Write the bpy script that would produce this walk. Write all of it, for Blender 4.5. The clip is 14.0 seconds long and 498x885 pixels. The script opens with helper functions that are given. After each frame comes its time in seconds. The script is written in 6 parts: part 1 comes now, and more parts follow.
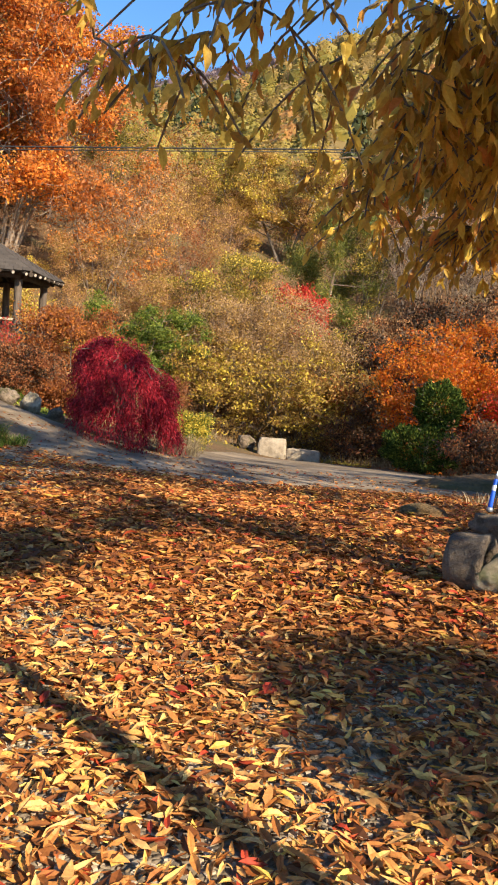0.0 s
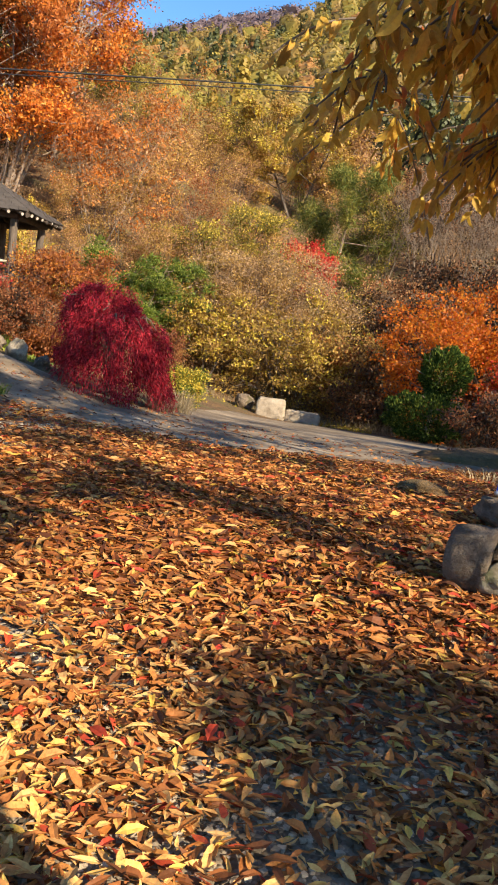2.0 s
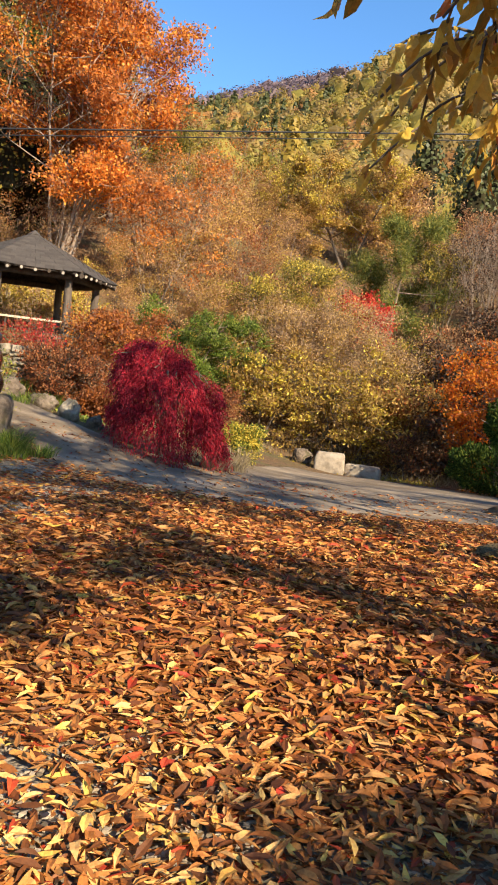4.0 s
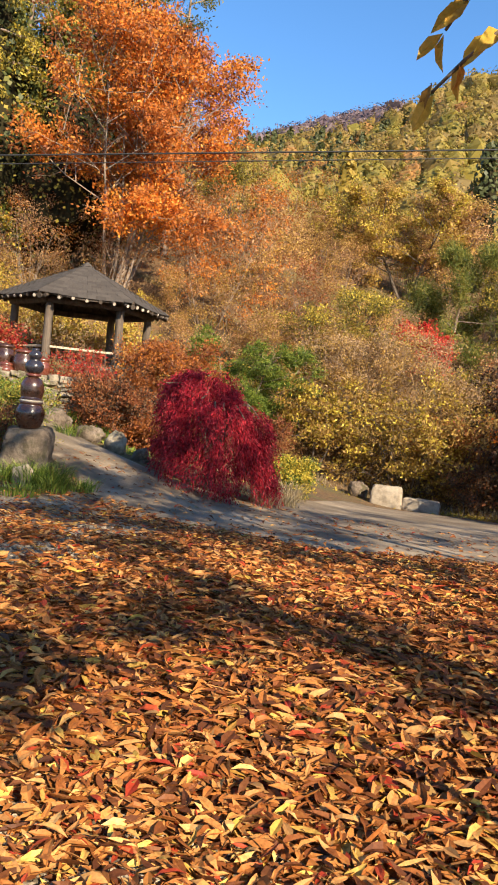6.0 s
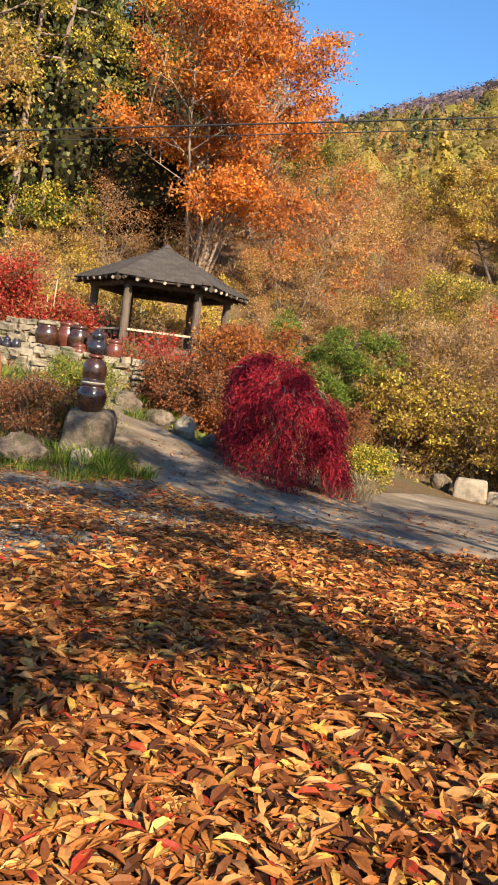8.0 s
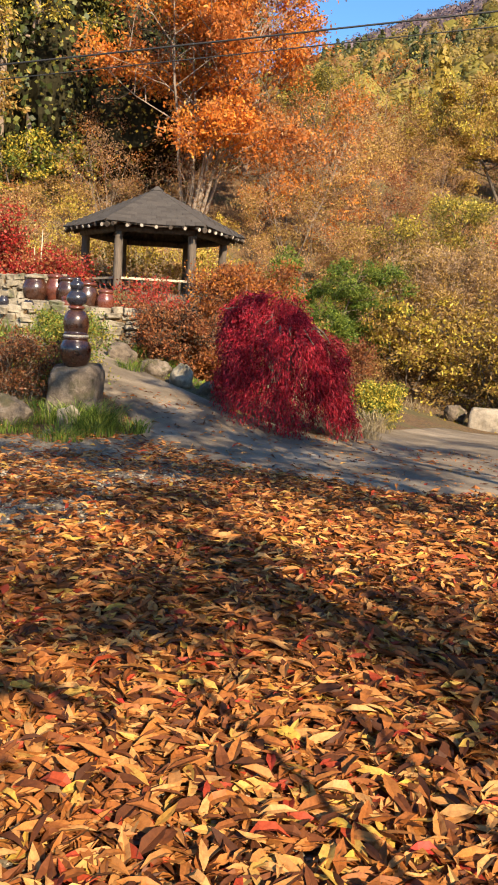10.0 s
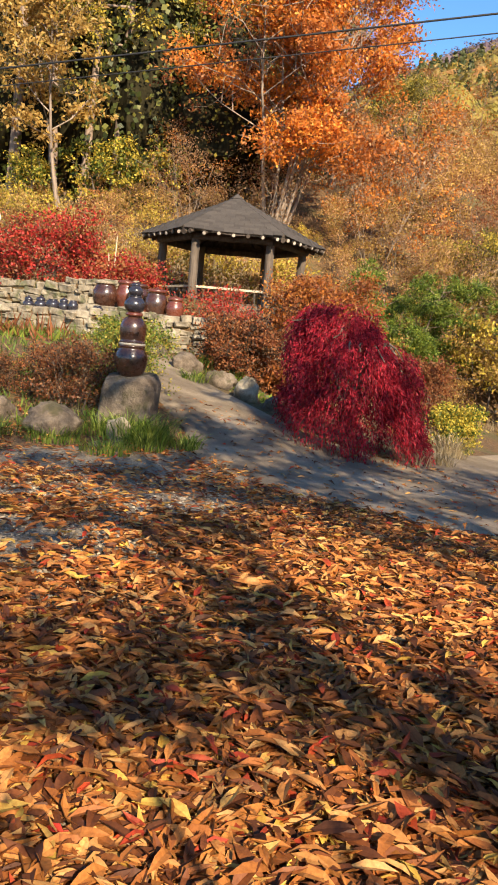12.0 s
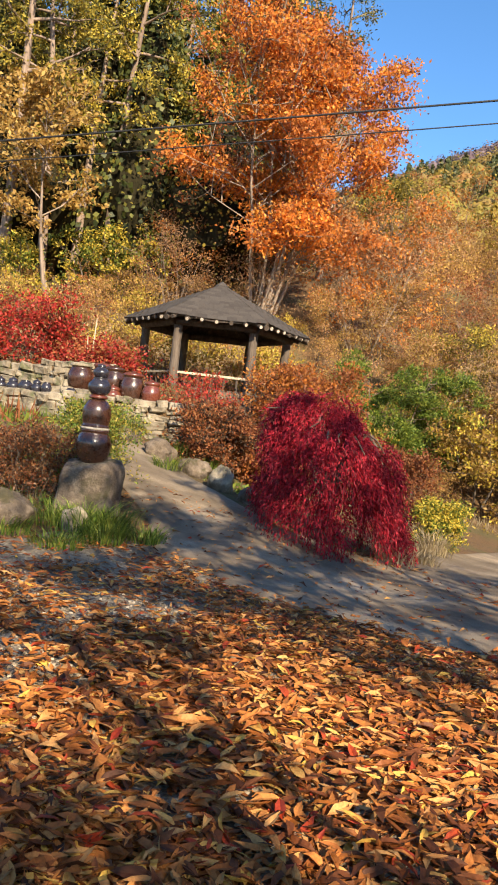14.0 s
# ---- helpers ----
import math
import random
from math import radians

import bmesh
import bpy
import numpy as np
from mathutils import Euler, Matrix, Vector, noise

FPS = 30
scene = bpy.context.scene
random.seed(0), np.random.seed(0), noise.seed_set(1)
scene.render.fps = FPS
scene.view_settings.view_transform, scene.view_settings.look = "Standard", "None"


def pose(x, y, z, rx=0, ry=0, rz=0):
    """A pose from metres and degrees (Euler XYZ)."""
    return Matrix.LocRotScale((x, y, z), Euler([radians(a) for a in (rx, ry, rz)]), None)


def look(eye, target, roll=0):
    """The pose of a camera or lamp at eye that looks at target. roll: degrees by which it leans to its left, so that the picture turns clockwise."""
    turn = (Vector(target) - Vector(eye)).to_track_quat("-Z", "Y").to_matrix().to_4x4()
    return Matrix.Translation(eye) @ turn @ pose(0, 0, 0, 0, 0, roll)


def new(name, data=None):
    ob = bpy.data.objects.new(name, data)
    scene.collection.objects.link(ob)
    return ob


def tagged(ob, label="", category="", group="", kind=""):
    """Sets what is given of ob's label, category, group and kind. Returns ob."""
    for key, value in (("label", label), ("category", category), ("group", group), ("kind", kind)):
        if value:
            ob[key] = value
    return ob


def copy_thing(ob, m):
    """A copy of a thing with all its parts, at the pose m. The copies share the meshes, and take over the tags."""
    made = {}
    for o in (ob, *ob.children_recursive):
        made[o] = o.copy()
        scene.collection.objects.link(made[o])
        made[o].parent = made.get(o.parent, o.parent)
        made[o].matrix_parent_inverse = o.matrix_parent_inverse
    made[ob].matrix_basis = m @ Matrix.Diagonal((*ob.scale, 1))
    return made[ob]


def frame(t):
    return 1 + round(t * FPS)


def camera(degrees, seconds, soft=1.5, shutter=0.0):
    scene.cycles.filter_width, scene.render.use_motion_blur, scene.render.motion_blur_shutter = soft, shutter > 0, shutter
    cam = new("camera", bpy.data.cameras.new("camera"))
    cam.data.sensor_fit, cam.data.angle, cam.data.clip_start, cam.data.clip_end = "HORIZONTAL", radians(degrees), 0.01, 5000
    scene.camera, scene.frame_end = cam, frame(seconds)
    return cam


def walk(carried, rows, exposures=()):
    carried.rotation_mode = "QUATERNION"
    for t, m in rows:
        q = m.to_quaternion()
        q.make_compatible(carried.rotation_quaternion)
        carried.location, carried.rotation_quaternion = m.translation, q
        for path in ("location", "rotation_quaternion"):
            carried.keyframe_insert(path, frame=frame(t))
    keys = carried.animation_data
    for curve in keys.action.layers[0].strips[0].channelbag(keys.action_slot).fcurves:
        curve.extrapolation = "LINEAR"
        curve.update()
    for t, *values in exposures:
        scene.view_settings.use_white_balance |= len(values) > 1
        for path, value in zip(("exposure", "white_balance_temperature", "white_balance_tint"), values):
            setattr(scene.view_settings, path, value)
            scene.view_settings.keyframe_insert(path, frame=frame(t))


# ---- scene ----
cam = camera(33.8, 14.0, soft=1.9)
METRES, EYE, TILT, LEAN, TURN = 5.8, 1.5, 0.0, 0.0, 9.5
ROWS = [
    (0.0, 0.0, 0.0, 0.0, 0.35, -4.04, -4.91),
    (0.5, 0.0092, 0.0407, 0.0035, -3.23, -4.24, -6.24),
    (1.0, 0.0193, 0.0798, 0.0017, -2.14, -5.55, -8.05),
    (1.5, 0.0325, 0.1198, 0.0031, 1.63, -6.34, -9.7),
    (2.0, 0.0287, 0.1604, 0.0007, 0.75, -7.03, -7.69),
    (2.5, 0.0141, 0.1976, 0.003, -0.0, -6.87, -5.63),
    (3.0, 0.0168, 0.2252, 0.0018, 1.54, -6.01, -5.49),
    (3.5, 0.0295, 0.2593, 0.0056, 3.65, -4.94, -6.35),
    (4.0, 0.0235, 0.2921, 0.0045, 4.68, -3.78, -6.11),
    (6.5, 0.0349, 0.4559, 0.0058, 10.3, -2.02, -6.08),
    (7.0, 0.0397, 0.4863, 0.0065, 12.49, -2.53, -6.48),
    (7.5, 0.0552, 0.5177, 0.0085, 14.3, -2.96, -7.54),
    (10.0, 0.0808, 0.6774, 0.0106, 15.58, -7.62, -3.05),
    (10.5, 0.0703, 0.713, 0.0127, 13.09, -7.32, -3.56),
    (11.0, 0.0619, 0.7499, 0.0132, 14.87, -6.01, -3.06),
    (11.5, 0.0673, 0.7935, 0.0165, 20.29, -6.31, -4.4),
    (12.0, 0.0831, 0.8261, 0.0168, 21.35, -7.2, -5.02),
    (12.5, 0.079, 0.8565, 0.0158, 20.34, -5.7, -5.75),
    (13.0, 0.0685, 0.8955, 0.0205, 19.64, -2.25, -5.2),
    (13.5, 0.0662, 0.9296, 0.0187, 20.14, -0.79, -4.58),
    (14.0, 0.0709, 0.9699, 0.02, 20.56, -1.02, -6.45),
]
walk(cam, [(t, pose(0, 0, EYE, TILT, LEAN, TURN) @ pose(METRES * x, METRES * y, METRES * z, 90 + pitch, roll, yaw)) for t, x, y, z, yaw, pitch, roll in ROWS])

# ---- light ----
SUN_AZ, SUN_EL = 128.0, 30.0   # degrees clockwise from +y, and above the horizon
world = bpy.data.worlds.new("world")
scene.world = world
world.use_nodes = True
wn = world.node_tree
sky = wn.nodes.new("ShaderNodeTexSky")
sky.sky_type = "NISHITA"
sky.sun_disc = False
sky.sun_elevation = radians(SUN_EL)
sky.sun_rotation = radians(SUN_AZ)
sky.air_density, sky.dust_density, sky.ozone_density = 1.0, 0.15, 4.0
rich = wn.nodes.new("ShaderNodeHueSaturation")
rich.inputs["Saturation"].default_value = 1.15
wn.links.new(sky.outputs[0], rich.inputs["Color"])
wn.links.new(rich.outputs[0], wn.nodes["Background"].inputs[0])
wn.nodes["Background"].inputs[1].default_value = 0.1
sun = new("sun", bpy.data.lights.new("sun", "SUN"))
sun.data.energy, sun.data.angle, sun.data.color = 5.0, radians(0.55), (1.0, 0.84, 0.62)
to_sun = Vector((math.sin(radians(SUN_AZ)) * math.cos(radians(SUN_EL)), math.cos(radians(SUN_AZ)) * math.cos(radians(SUN_EL)), math.sin(radians(SUN_EL))))
sun.matrix_world = look(to_sun * 60, (0, 0, 0))
scene.view_settings.exposure = 1.33


# ---- materials ----
def material(name, rough=0.8, metal=0.0, spec=0.4):
    m = bpy.data.materials.new(name)
    m.use_nodes = True
    b = m.node_tree.nodes["Principled BSDF"]
    b.inputs["Roughness"].default_value = rough
    b.inputs["Metallic"].default_value = metal
    b.inputs["Specular IOR Level"].default_value = spec
    return m, m.node_tree, b


def ramp(nt, fac, stops):
    r = nt.nodes.new("ShaderNodeValToRGB")
    while len(r.color_ramp.elements) < len(stops):
        r.color_ramp.elements.new(0.5)
    for e, (p, c) in zip(r.color_ramp.elements, stops):
        e.position, e.color = p, (*c, 1)
    nt.links.new(fac, r.inputs[0])
    return r.outputs[0]


def noise_fac(nt, scale, detail=5.0, rough=0.6, coord=None):
    n = nt.nodes.new("ShaderNodeTexNoise")
    n.inputs["Scale"].default_value, n.inputs["Detail"].default_value, n.inputs["Roughness"].default_value = scale, detail, rough
    if coord is None:
        g = nt.nodes.new("ShaderNodeNewGeometry")
        coord = g.outputs["Position"]
    nt.links.new(coord, n.inputs["Vector"])
    return n.outputs["Fac"]


def mix(nt, fac, a, b, mode="MIX"):
    n = nt.nodes.new("ShaderNodeMix")
    n.data_type, n.blend_type = "RGBA", mode
    for value, socket in ((fac, n.inputs[0]), (a, n.inputs[6]), (b, n.inputs[7])):
        if isinstance(value, (int, float)):
            socket.default_value = value
        elif isinstance(value, tuple):
            socket.default_value = (*value, 1)
        else:
            nt.links.new(value, socket)
    return n.outputs[2]


def bump(nt, bsdf, height, strength, distance):
    n = nt.nodes.new("ShaderNodeBump")
    n.inputs["Strength"].default_value, n.inputs["Distance"].default_value = strength, distance
    nt.links.new(height, n.inputs["Height"])
    nt.links.new(n.outputs[0], bsdf.inputs["Normal"])


def leaf_material(name, stops, see_through=0.35, rough=0.55, patch=0.0, patch_colour=(0.3, 0.2, 0.05), spec=0.3, mottle=0.0, by_object=False):
    """Leaves: a colour for each leaf along a ramp, patches over the crown, and light through the blade."""
    m, nt, b = material(name, rough, 0, spec)
    g = nt.nodes.new("ShaderNodeNewGeometry")
    col = ramp(nt, g.outputs["Random Per Island"], stops)
    o = nt.nodes.new("ShaderNodeObjectInfo")
    if by_object:
        col = ramp(nt, o.outputs["Random"], [(0.0, (0.25, 0.075, 0.02)), (0.4, (0.46, 0.16, 0.035)), (0.76, (0.60, 0.29, 0.09)), (0.85, (0.66, 0.38, 0.06)), (0.9, (0.36, 0.03, 0.018)), (1.0, (0.42, 0.07, 0.02))])
    hsv = nt.nodes.new("ShaderNodeHueSaturation")
    ma = nt.nodes.new("ShaderNodeMapRange")
    ma.inputs["To Min"].default_value, ma.inputs["To Max"].default_value = 0.66, 1.34
    nt.links.new(o.outputs["Random"], ma.inputs[0])
    nt.links.new(ma.outputs[0], hsv.inputs["Value"])
    if patch:
        col = mix(nt, ramp(nt, noise_fac(nt, patch, 3), [(0.45, (0, 0, 0)), (0.6, (1, 1, 1))]), col, patch_colour)
    if mottle:
        spots = ramp(nt, noise_fac(nt, 70, 5, 0.65), [(0.3, (0.3, 0.24, 0.2)), (0.62, (0.75, 0.75, 0.75))])
        col = mix(nt, mottle, col, spots, "OVERLAY")
    nt.links.new(col, hsv.inputs["Color"])
    col = hsv.outputs[0]
    nt.links.new(col, b.inputs["Base Color"])
    tr = nt.nodes.new("ShaderNodeBsdfTranslucent")
    nt.links.new(col, tr.inputs["Color"])
    ms = nt.nodes.new("ShaderNodeMixShader")
    ms.inputs[0].default_value = see_through
    nt.links.new(b.outputs[0], ms.inputs[1])
    nt.links.new(tr.outputs[0], ms.inputs[2])
    nt.links.new(ms.outputs[0], nt.nodes["Material Output"].inputs[0])
    return m


def rocky(name, dark, mid, light, scale=3.0, moss=None, rough=0.85, relief=0.6, distance=0.03):
    m, nt, b = material(name, rough)
    col = ramp(nt, noise_fac(nt, scale, 8, 0.65), [(0.3, dark), (0.5, mid), (0.72, light)])
    fine = noise_fac(nt, scale * 14, 4)
    col = mix(nt, 0.5, col, ramp(nt, fine, [(0.3, (0.35, 0.35, 0.35)), (0.7, (0.72, 0.72, 0.72))]), "OVERLAY")
    if moss:
        col = mix(nt, ramp(nt, noise_fac(nt, scale * 0.6, 6), [(0.52, (0, 0, 0)), (0.62, (0.8, 0.8, 0.8))]), col, moss)
    nt.links.new(col, b.inputs["Base Color"])
    bump(nt, b, noise_fac(nt, scale * 4, 8, 0.7), relief, distance)
    return m


def bark(name, dark, light, scale=6.0):
    m, nt, b = material(name, 0.9)
    tc = nt.nodes.new("ShaderNodeNewGeometry")
    mp = nt.nodes.new("ShaderNodeMapping")
    mp.inputs["Scale"].default_value = (1, 1, 0.18)
    nt.links.new(tc.outputs["Position"], mp.inputs[0])
    f = noise_fac(nt, scale, 7, 0.7, mp.outputs[0])
    nt.links.new(ramp(nt, f, [(0.3, dark), (0.7, light)]), b.inputs["Base Color"])
    bump(nt, b, noise_fac(nt, scale * 3, 5, 0.6, mp.outputs[0]), 0.7, 0.02)
    return m


def gravel_material():
    m, nt, b = material("grey_gravel", 0.9)
    g = nt.nodes.new("ShaderNodeNewGeometry")
    v = nt.nodes.new("ShaderNodeTexVoronoi")
    v.inputs["Scale"].default_value = 42
    nt.links.new(g.outputs["Position"], v.inputs["Vector"])
    stone = ramp(nt, v.outputs["Color"], [(0.0, (0.085, 0.064, 0.042)), (0.5, (0.20, 0.160, 0.110)), (1.0, (0.42, 0.345, 0.25))])
    dirt = ramp(nt, noise_fac(nt, 1.3, 6), [(0.35, (0.085, 0.062, 0.040)), (0.65, (0.22, 0.18, 0.13))])
    col = mix(nt, 0.45, stone, dirt)
    nt.links.new(col, b.inputs["Base Color"])
    inv = nt.nodes.new("ShaderNodeMath")
    inv.operation, inv.inputs[0].default_value = "SUBTRACT", 1.0
    nt.links.new(v.outputs["Distance"], inv.inputs[1])
    bump(nt, b, inv.outputs[0], 0.9, 0.02)
    return m


def soil_material():
    m, nt, b = material("leaf_strewn_soil", 0.95)
    col = ramp(nt, noise_fac(nt, 9, 9, 0.75), [(0.28, (0.035, 0.022, 0.012)), (0.45, (0.11, 0.065, 0.03)), (0.6, (0.22, 0.12, 0.045)), (0.75, (0.33, 0.2, 0.08))])
    green = ramp(nt, noise_fac(nt, 0.35, 5), [(0.5, (0, 0, 0)), (0.64, (0.7, 0.7, 0.7))])
    nt.links.new(mix(nt, green, col, (0.10, 0.095, 0.03)), b.inputs["Base Color"])
    bump(nt, b, noise_fac(nt, 22, 6, 0.75), 1.0, 0.06)
    return m


def concrete_material():
    m, nt, b = material("weathered_concrete", 0.88)
    col = ramp(nt, noise_fac(nt, 0.9, 8, 0.65), [(0.3, (0.14, 0.107, 0.070)), (0.55, (0.26, 0.203, 0.138)), (0.75, (0.42, 0.34, 0.24))])
    speck = ramp(nt, noise_fac(nt, 55, 3), [(0.35, (0.35, 0.33, 0.3)), (0.65, (0.65, 0.65, 0.65))])
    col = mix(nt, 0.45, col, speck, "OVERLAY")
    soiled = ramp(nt, noise_fac(nt, 0.55, 7, 0.7), [(0.4, (0, 0, 0)), (0.6, (0.75, 0.75, 0.75))])
    col = mix(nt, soiled, col, (0.085, 0.06, 0.036))
    nt.links.new(col, b.inputs["Base Color"])
    bump(nt, b, noise_fac(nt, 38, 5), 0.6, 0.015)
    return m


def glaze(name, dark, light):
    m, nt, b = material(name, 0.24, 0, 0.55)
    b.inputs["Coat Weight"].default_value, b.inputs["Coat Roughness"].default_value = 0.35, 0.18
    nt.links.new(ramp(nt, noise_fac(nt, 5, 7, 0.7), [(0.3, dark), (0.7, light)]), b.inputs["Base Color"])
    rr = ramp(nt, noise_fac(nt, 14, 4), [(0.3, (0.16, 0.16, 0.16)), (0.7, (0.42, 0.42, 0.42))])
    nt.links.new(rr, b.inputs["Roughness"])
    bump(nt, b, noise_fac(nt, 30, 3), 0.12, 0.01)
    return m


def painted(name, colour, rough=0.45, metal=0.0, wear=(0.2, 0.18, 0.15)):
    m, nt, b = material(name, rough, metal)
    nt.links.new(mix(nt, ramp(nt, noise_fac(nt, 35, 7, 0.7), [(0.6, (0, 0, 0)), (0.72, (0.7, 0.7, 0.7))]), colour, wear), b.inputs["Base Color"])
    return m


def shingle_material():
    m, nt, b = material("asphalt_shingle", 0.93)
    o = nt.nodes.new("ShaderNodeObjectInfo")
    col = ramp(nt, o.outputs["Random"], [(0.0, (0.042, 0.034, 0.028)), (0.5, (0.052, 0.043, 0.036)), (1.0, (0.064, 0.053, 0.044))])
    col = mix(nt, 0.6, col, ramp(nt, noise_fac(nt, 70, 3), [(0.3, (0.3, 0.3, 0.3)), (0.7, (0.7, 0.7, 0.7))]), "OVERLAY")
    nt.links.new(col, b.inputs["Base Color"])
    bump(nt, b, noise_fac(nt, 90, 2), 0.4, 0.01)
    return m


GRAVEL, SOIL, CONCRETE = gravel_material(), soil_material(), concrete_material()
SHINGLE = shingle_material()
ROCK = rocky("grey_field_stone", (0.05, 0.036, 0.025), (0.13, 0.097, 0.068), (0.25, 0.195, 0.14), 5.2, (0.06, 0.052, 0.02), 0.9, 1.0, 0.05)
WALL_ROCK = rocky("sandy_wall_stone", (0.09, 0.07, 0.047), (0.22, 0.18, 0.125), (0.38, 0.32, 0.23), 3.8, (0.08, 0.085, 0.03))
BARK = bark("grey_brown_bark", (0.05, 0.038, 0.028), (0.20, 0.155, 0.115))
PINE_BARK = bark("pine_bark", (0.09, 0.06, 0.042), (0.34, 0.25, 0.185), 5)
TWIG = bark("dry_twig", (0.13, 0.095, 0.07), (0.36, 0.28, 0.21), 3)
# Near-black colour for crown hulls; it paints the shade inside the foliage.
CROWN_SHADE = bark("crown_inner_shade", (0.008, 0.007, 0.004), (0.035, 0.03, 0.014), 3)
CROWN_SHADE.node_tree.nodes["Principled BSDF"].inputs["Specular IOR Level"].default_value = 0.05
# Same log twice: roof copy holds shade in its colour, posts' copy is sunlit.
LOG = bark("shaded_log", (0.022, 0.016, 0.012), (0.10, 0.075, 0.055), 7)
LOG_LIT = bark("sunlit_log", (0.04, 0.03, 0.022), (0.15, 0.115, 0.085), 7)
LOG_END = rocky("sawn_log_end", (0.25, 0.2, 0.15), (0.42, 0.36, 0.28), (0.55, 0.49, 0.4), 12, None, 0.8, 0.2, 0.005)
RAIL = bark("bleached_rail_wood", (0.30, 0.24, 0.16), (0.58, 0.48, 0.34), 8)
JAR_BROWN = glaze("brown_onggi_glaze", (0.018, 0.008, 0.005), (0.07, 0.028, 0.016))
JAR_RED = glaze("red_brown_onggi_glaze", (0.07, 0.018, 0.010), (0.15, 0.042, 0.022))
JAR_BLACK = glaze("black_onggi_glaze", (0.012, 0.011, 0.016), (0.035, 0.03, 0.036))
BLUE = painted("blue_paint", (0.015, 0.09, 0.55))
WHITE = painted("white_paint", (0.75, 0.75, 0.72))
STEEL = painted("grey_steel", (0.35, 0.35, 0.36), 0.4, 0.7)
RUBBER = painted("black_rubber", (0.015, 0.015, 0.016), 0.6)
TEAL = painted("teal_paint", (0.03, 0.17, 0.14))

L_GROUND = leaf_material("fallen_leaf", [(0.0, (0.075, 0.028, 0.010)), (0.16, (0.18, 0.06, 0.016)), (0.34, (0.36, 0.14, 0.036)), (0.55, (0.53, 0.245, 0.065)), (0.78, (0.68, 0.39, 0.14)), (0.93, (0.70, 0.45, 0.09)), (0.96, (0.30, 0.035, 0.016)), (1.0, (0.38, 0.07, 0.022))], 0.15, 0.6, 0, spec=0.25, mottle=0.5)
L_RUSSET = leaf_material("fallen_russet_leaf", [(0.0, (0.07, 0.024, 0.009)), (0.2, (0.18, 0.055, 0.016)), (0.45, (0.36, 0.12, 0.026)), (0.66, (0.48, 0.19, 0.045)), (0.86, (0.60, 0.31, 0.105)), (0.95, (0.62, 0.38, 0.06)), (0.955, (0.32, 0.035, 0.016)), (1.0, (0.40, 0.065, 0.02))], 0.15, 0.6, 0, spec=0.25, mottle=0.5)
L_OVERHANG = leaf_material("hanging_bronze_leaf", [(0.0, (0.26, 0.14, 0.025)), (0.35, (0.42, 0.27, 0.04)), (0.65, (0.55, 0.38, 0.06)), (0.93, (0.52, 0.30, 0.05)), (1.0, (0.46, 0.13, 0.035))], 0.5, mottle=0.35)
L_SINGLE = leaf_material("loose_leaf", [(0.0, (0.45, 0.18, 0.04)), (1.0, (0.45, 0.18, 0.04))], 0.15, 0.6, 0, spec=0.25, mottle=0.5, by_object=True)
L_ORANGE = leaf_material("orange_leaf", [(0.0, (0.264, 0.075, 0.0156)), (0.4, (0.552, 0.175, 0.0234)), (0.75, (0.696, 0.275, 0.039)), (1.0, (0.576, 0.338, 0.091))], 0.48, patch=0.35, patch_colour=(0.38, 0.13, 0.03))
L_FLAME = leaf_material("flame_leaf", [(0.0, (0.45, 0.0784, 0.011)), (0.5, (0.7, 0.19, 0.0165)), (1.0, (0.76, 0.302, 0.0275))], 0.55)
L_SCARLET = leaf_material("scarlet_leaf", [(0.0, (0.20, 0.012, 0.012)), (0.5, (0.44, 0.03, 0.024)), (1.0, (0.62, 0.09, 0.05))], 0.35)
L_VERMILION = leaf_material("vermilion_leaf", [(0.0, (0.454, 0.0315, 0.02)), (0.5, (0.734, 0.0735, 0.04)), (1.0, (0.842, 0.168, 0.08))], 0.55)
L_CRIMSON = leaf_material("crimson_leaf", [(0.0, (0.07, 0.005, 0.010)), (0.5, (0.24, 0.011, 0.022)), (1.0, (0.46, 0.02, 0.036))], 0.35)
L_RUST = leaf_material("rusty_leaf", [(0.0, (0.138, 0.0426, 0.018)), (0.5, (0.326, 0.104, 0.036)), (1.0, (0.414, 0.189, 0.072))], 0.45)
L_YELLOW = leaf_material("yellow_leaf", [(0.0, (0.24, 0.17, 0.02)), (0.5, (0.44, 0.33, 0.04)), (1.0, (0.60, 0.46, 0.08))], 0.4)
L_OLIVE = leaf_material("olive_yellow_leaf", [(0.0, (0.07, 0.07, 0.014)), (0.5, (0.19, 0.165, 0.027)), (1.0, (0.36, 0.27, 0.045))], 0.35)
L_GOLD = leaf_material("ochre_leaf", [(0.0, (0.24, 0.129, 0.0336)), (0.5, (0.456, 0.281, 0.0672)), (1.0, (0.6, 0.398, 0.123))], 0.45)
L_DRY = leaf_material("dry_brown_leaf", [(0.0, (0.156, 0.076, 0.037)), (0.5, (0.36, 0.193, 0.0874)), (1.0, (0.54, 0.328, 0.157))], 0.45)
L_PINE = leaf_material("pine_needle", [(0.0, (0.02, 0.028, 0.008)), (0.5, (0.055, 0.068, 0.016)), (1.0, (0.15, 0.145, 0.03))], 0.2)
L_BARE = leaf_material("bare_twig_haze", [(0.0, (0.09, 0.06, 0.07)), (0.5, (0.13, 0.092, 0.10)), (1.0, (0.17, 0.125, 0.125))], 0.1)
L_BRUSH = leaf_material("dry_brush", [(0.0, (0.156, 0.0936, 0.047)), (0.5, (0.384, 0.246, 0.129)), (1.0, (0.624, 0.433, 0.246))], 0.45)
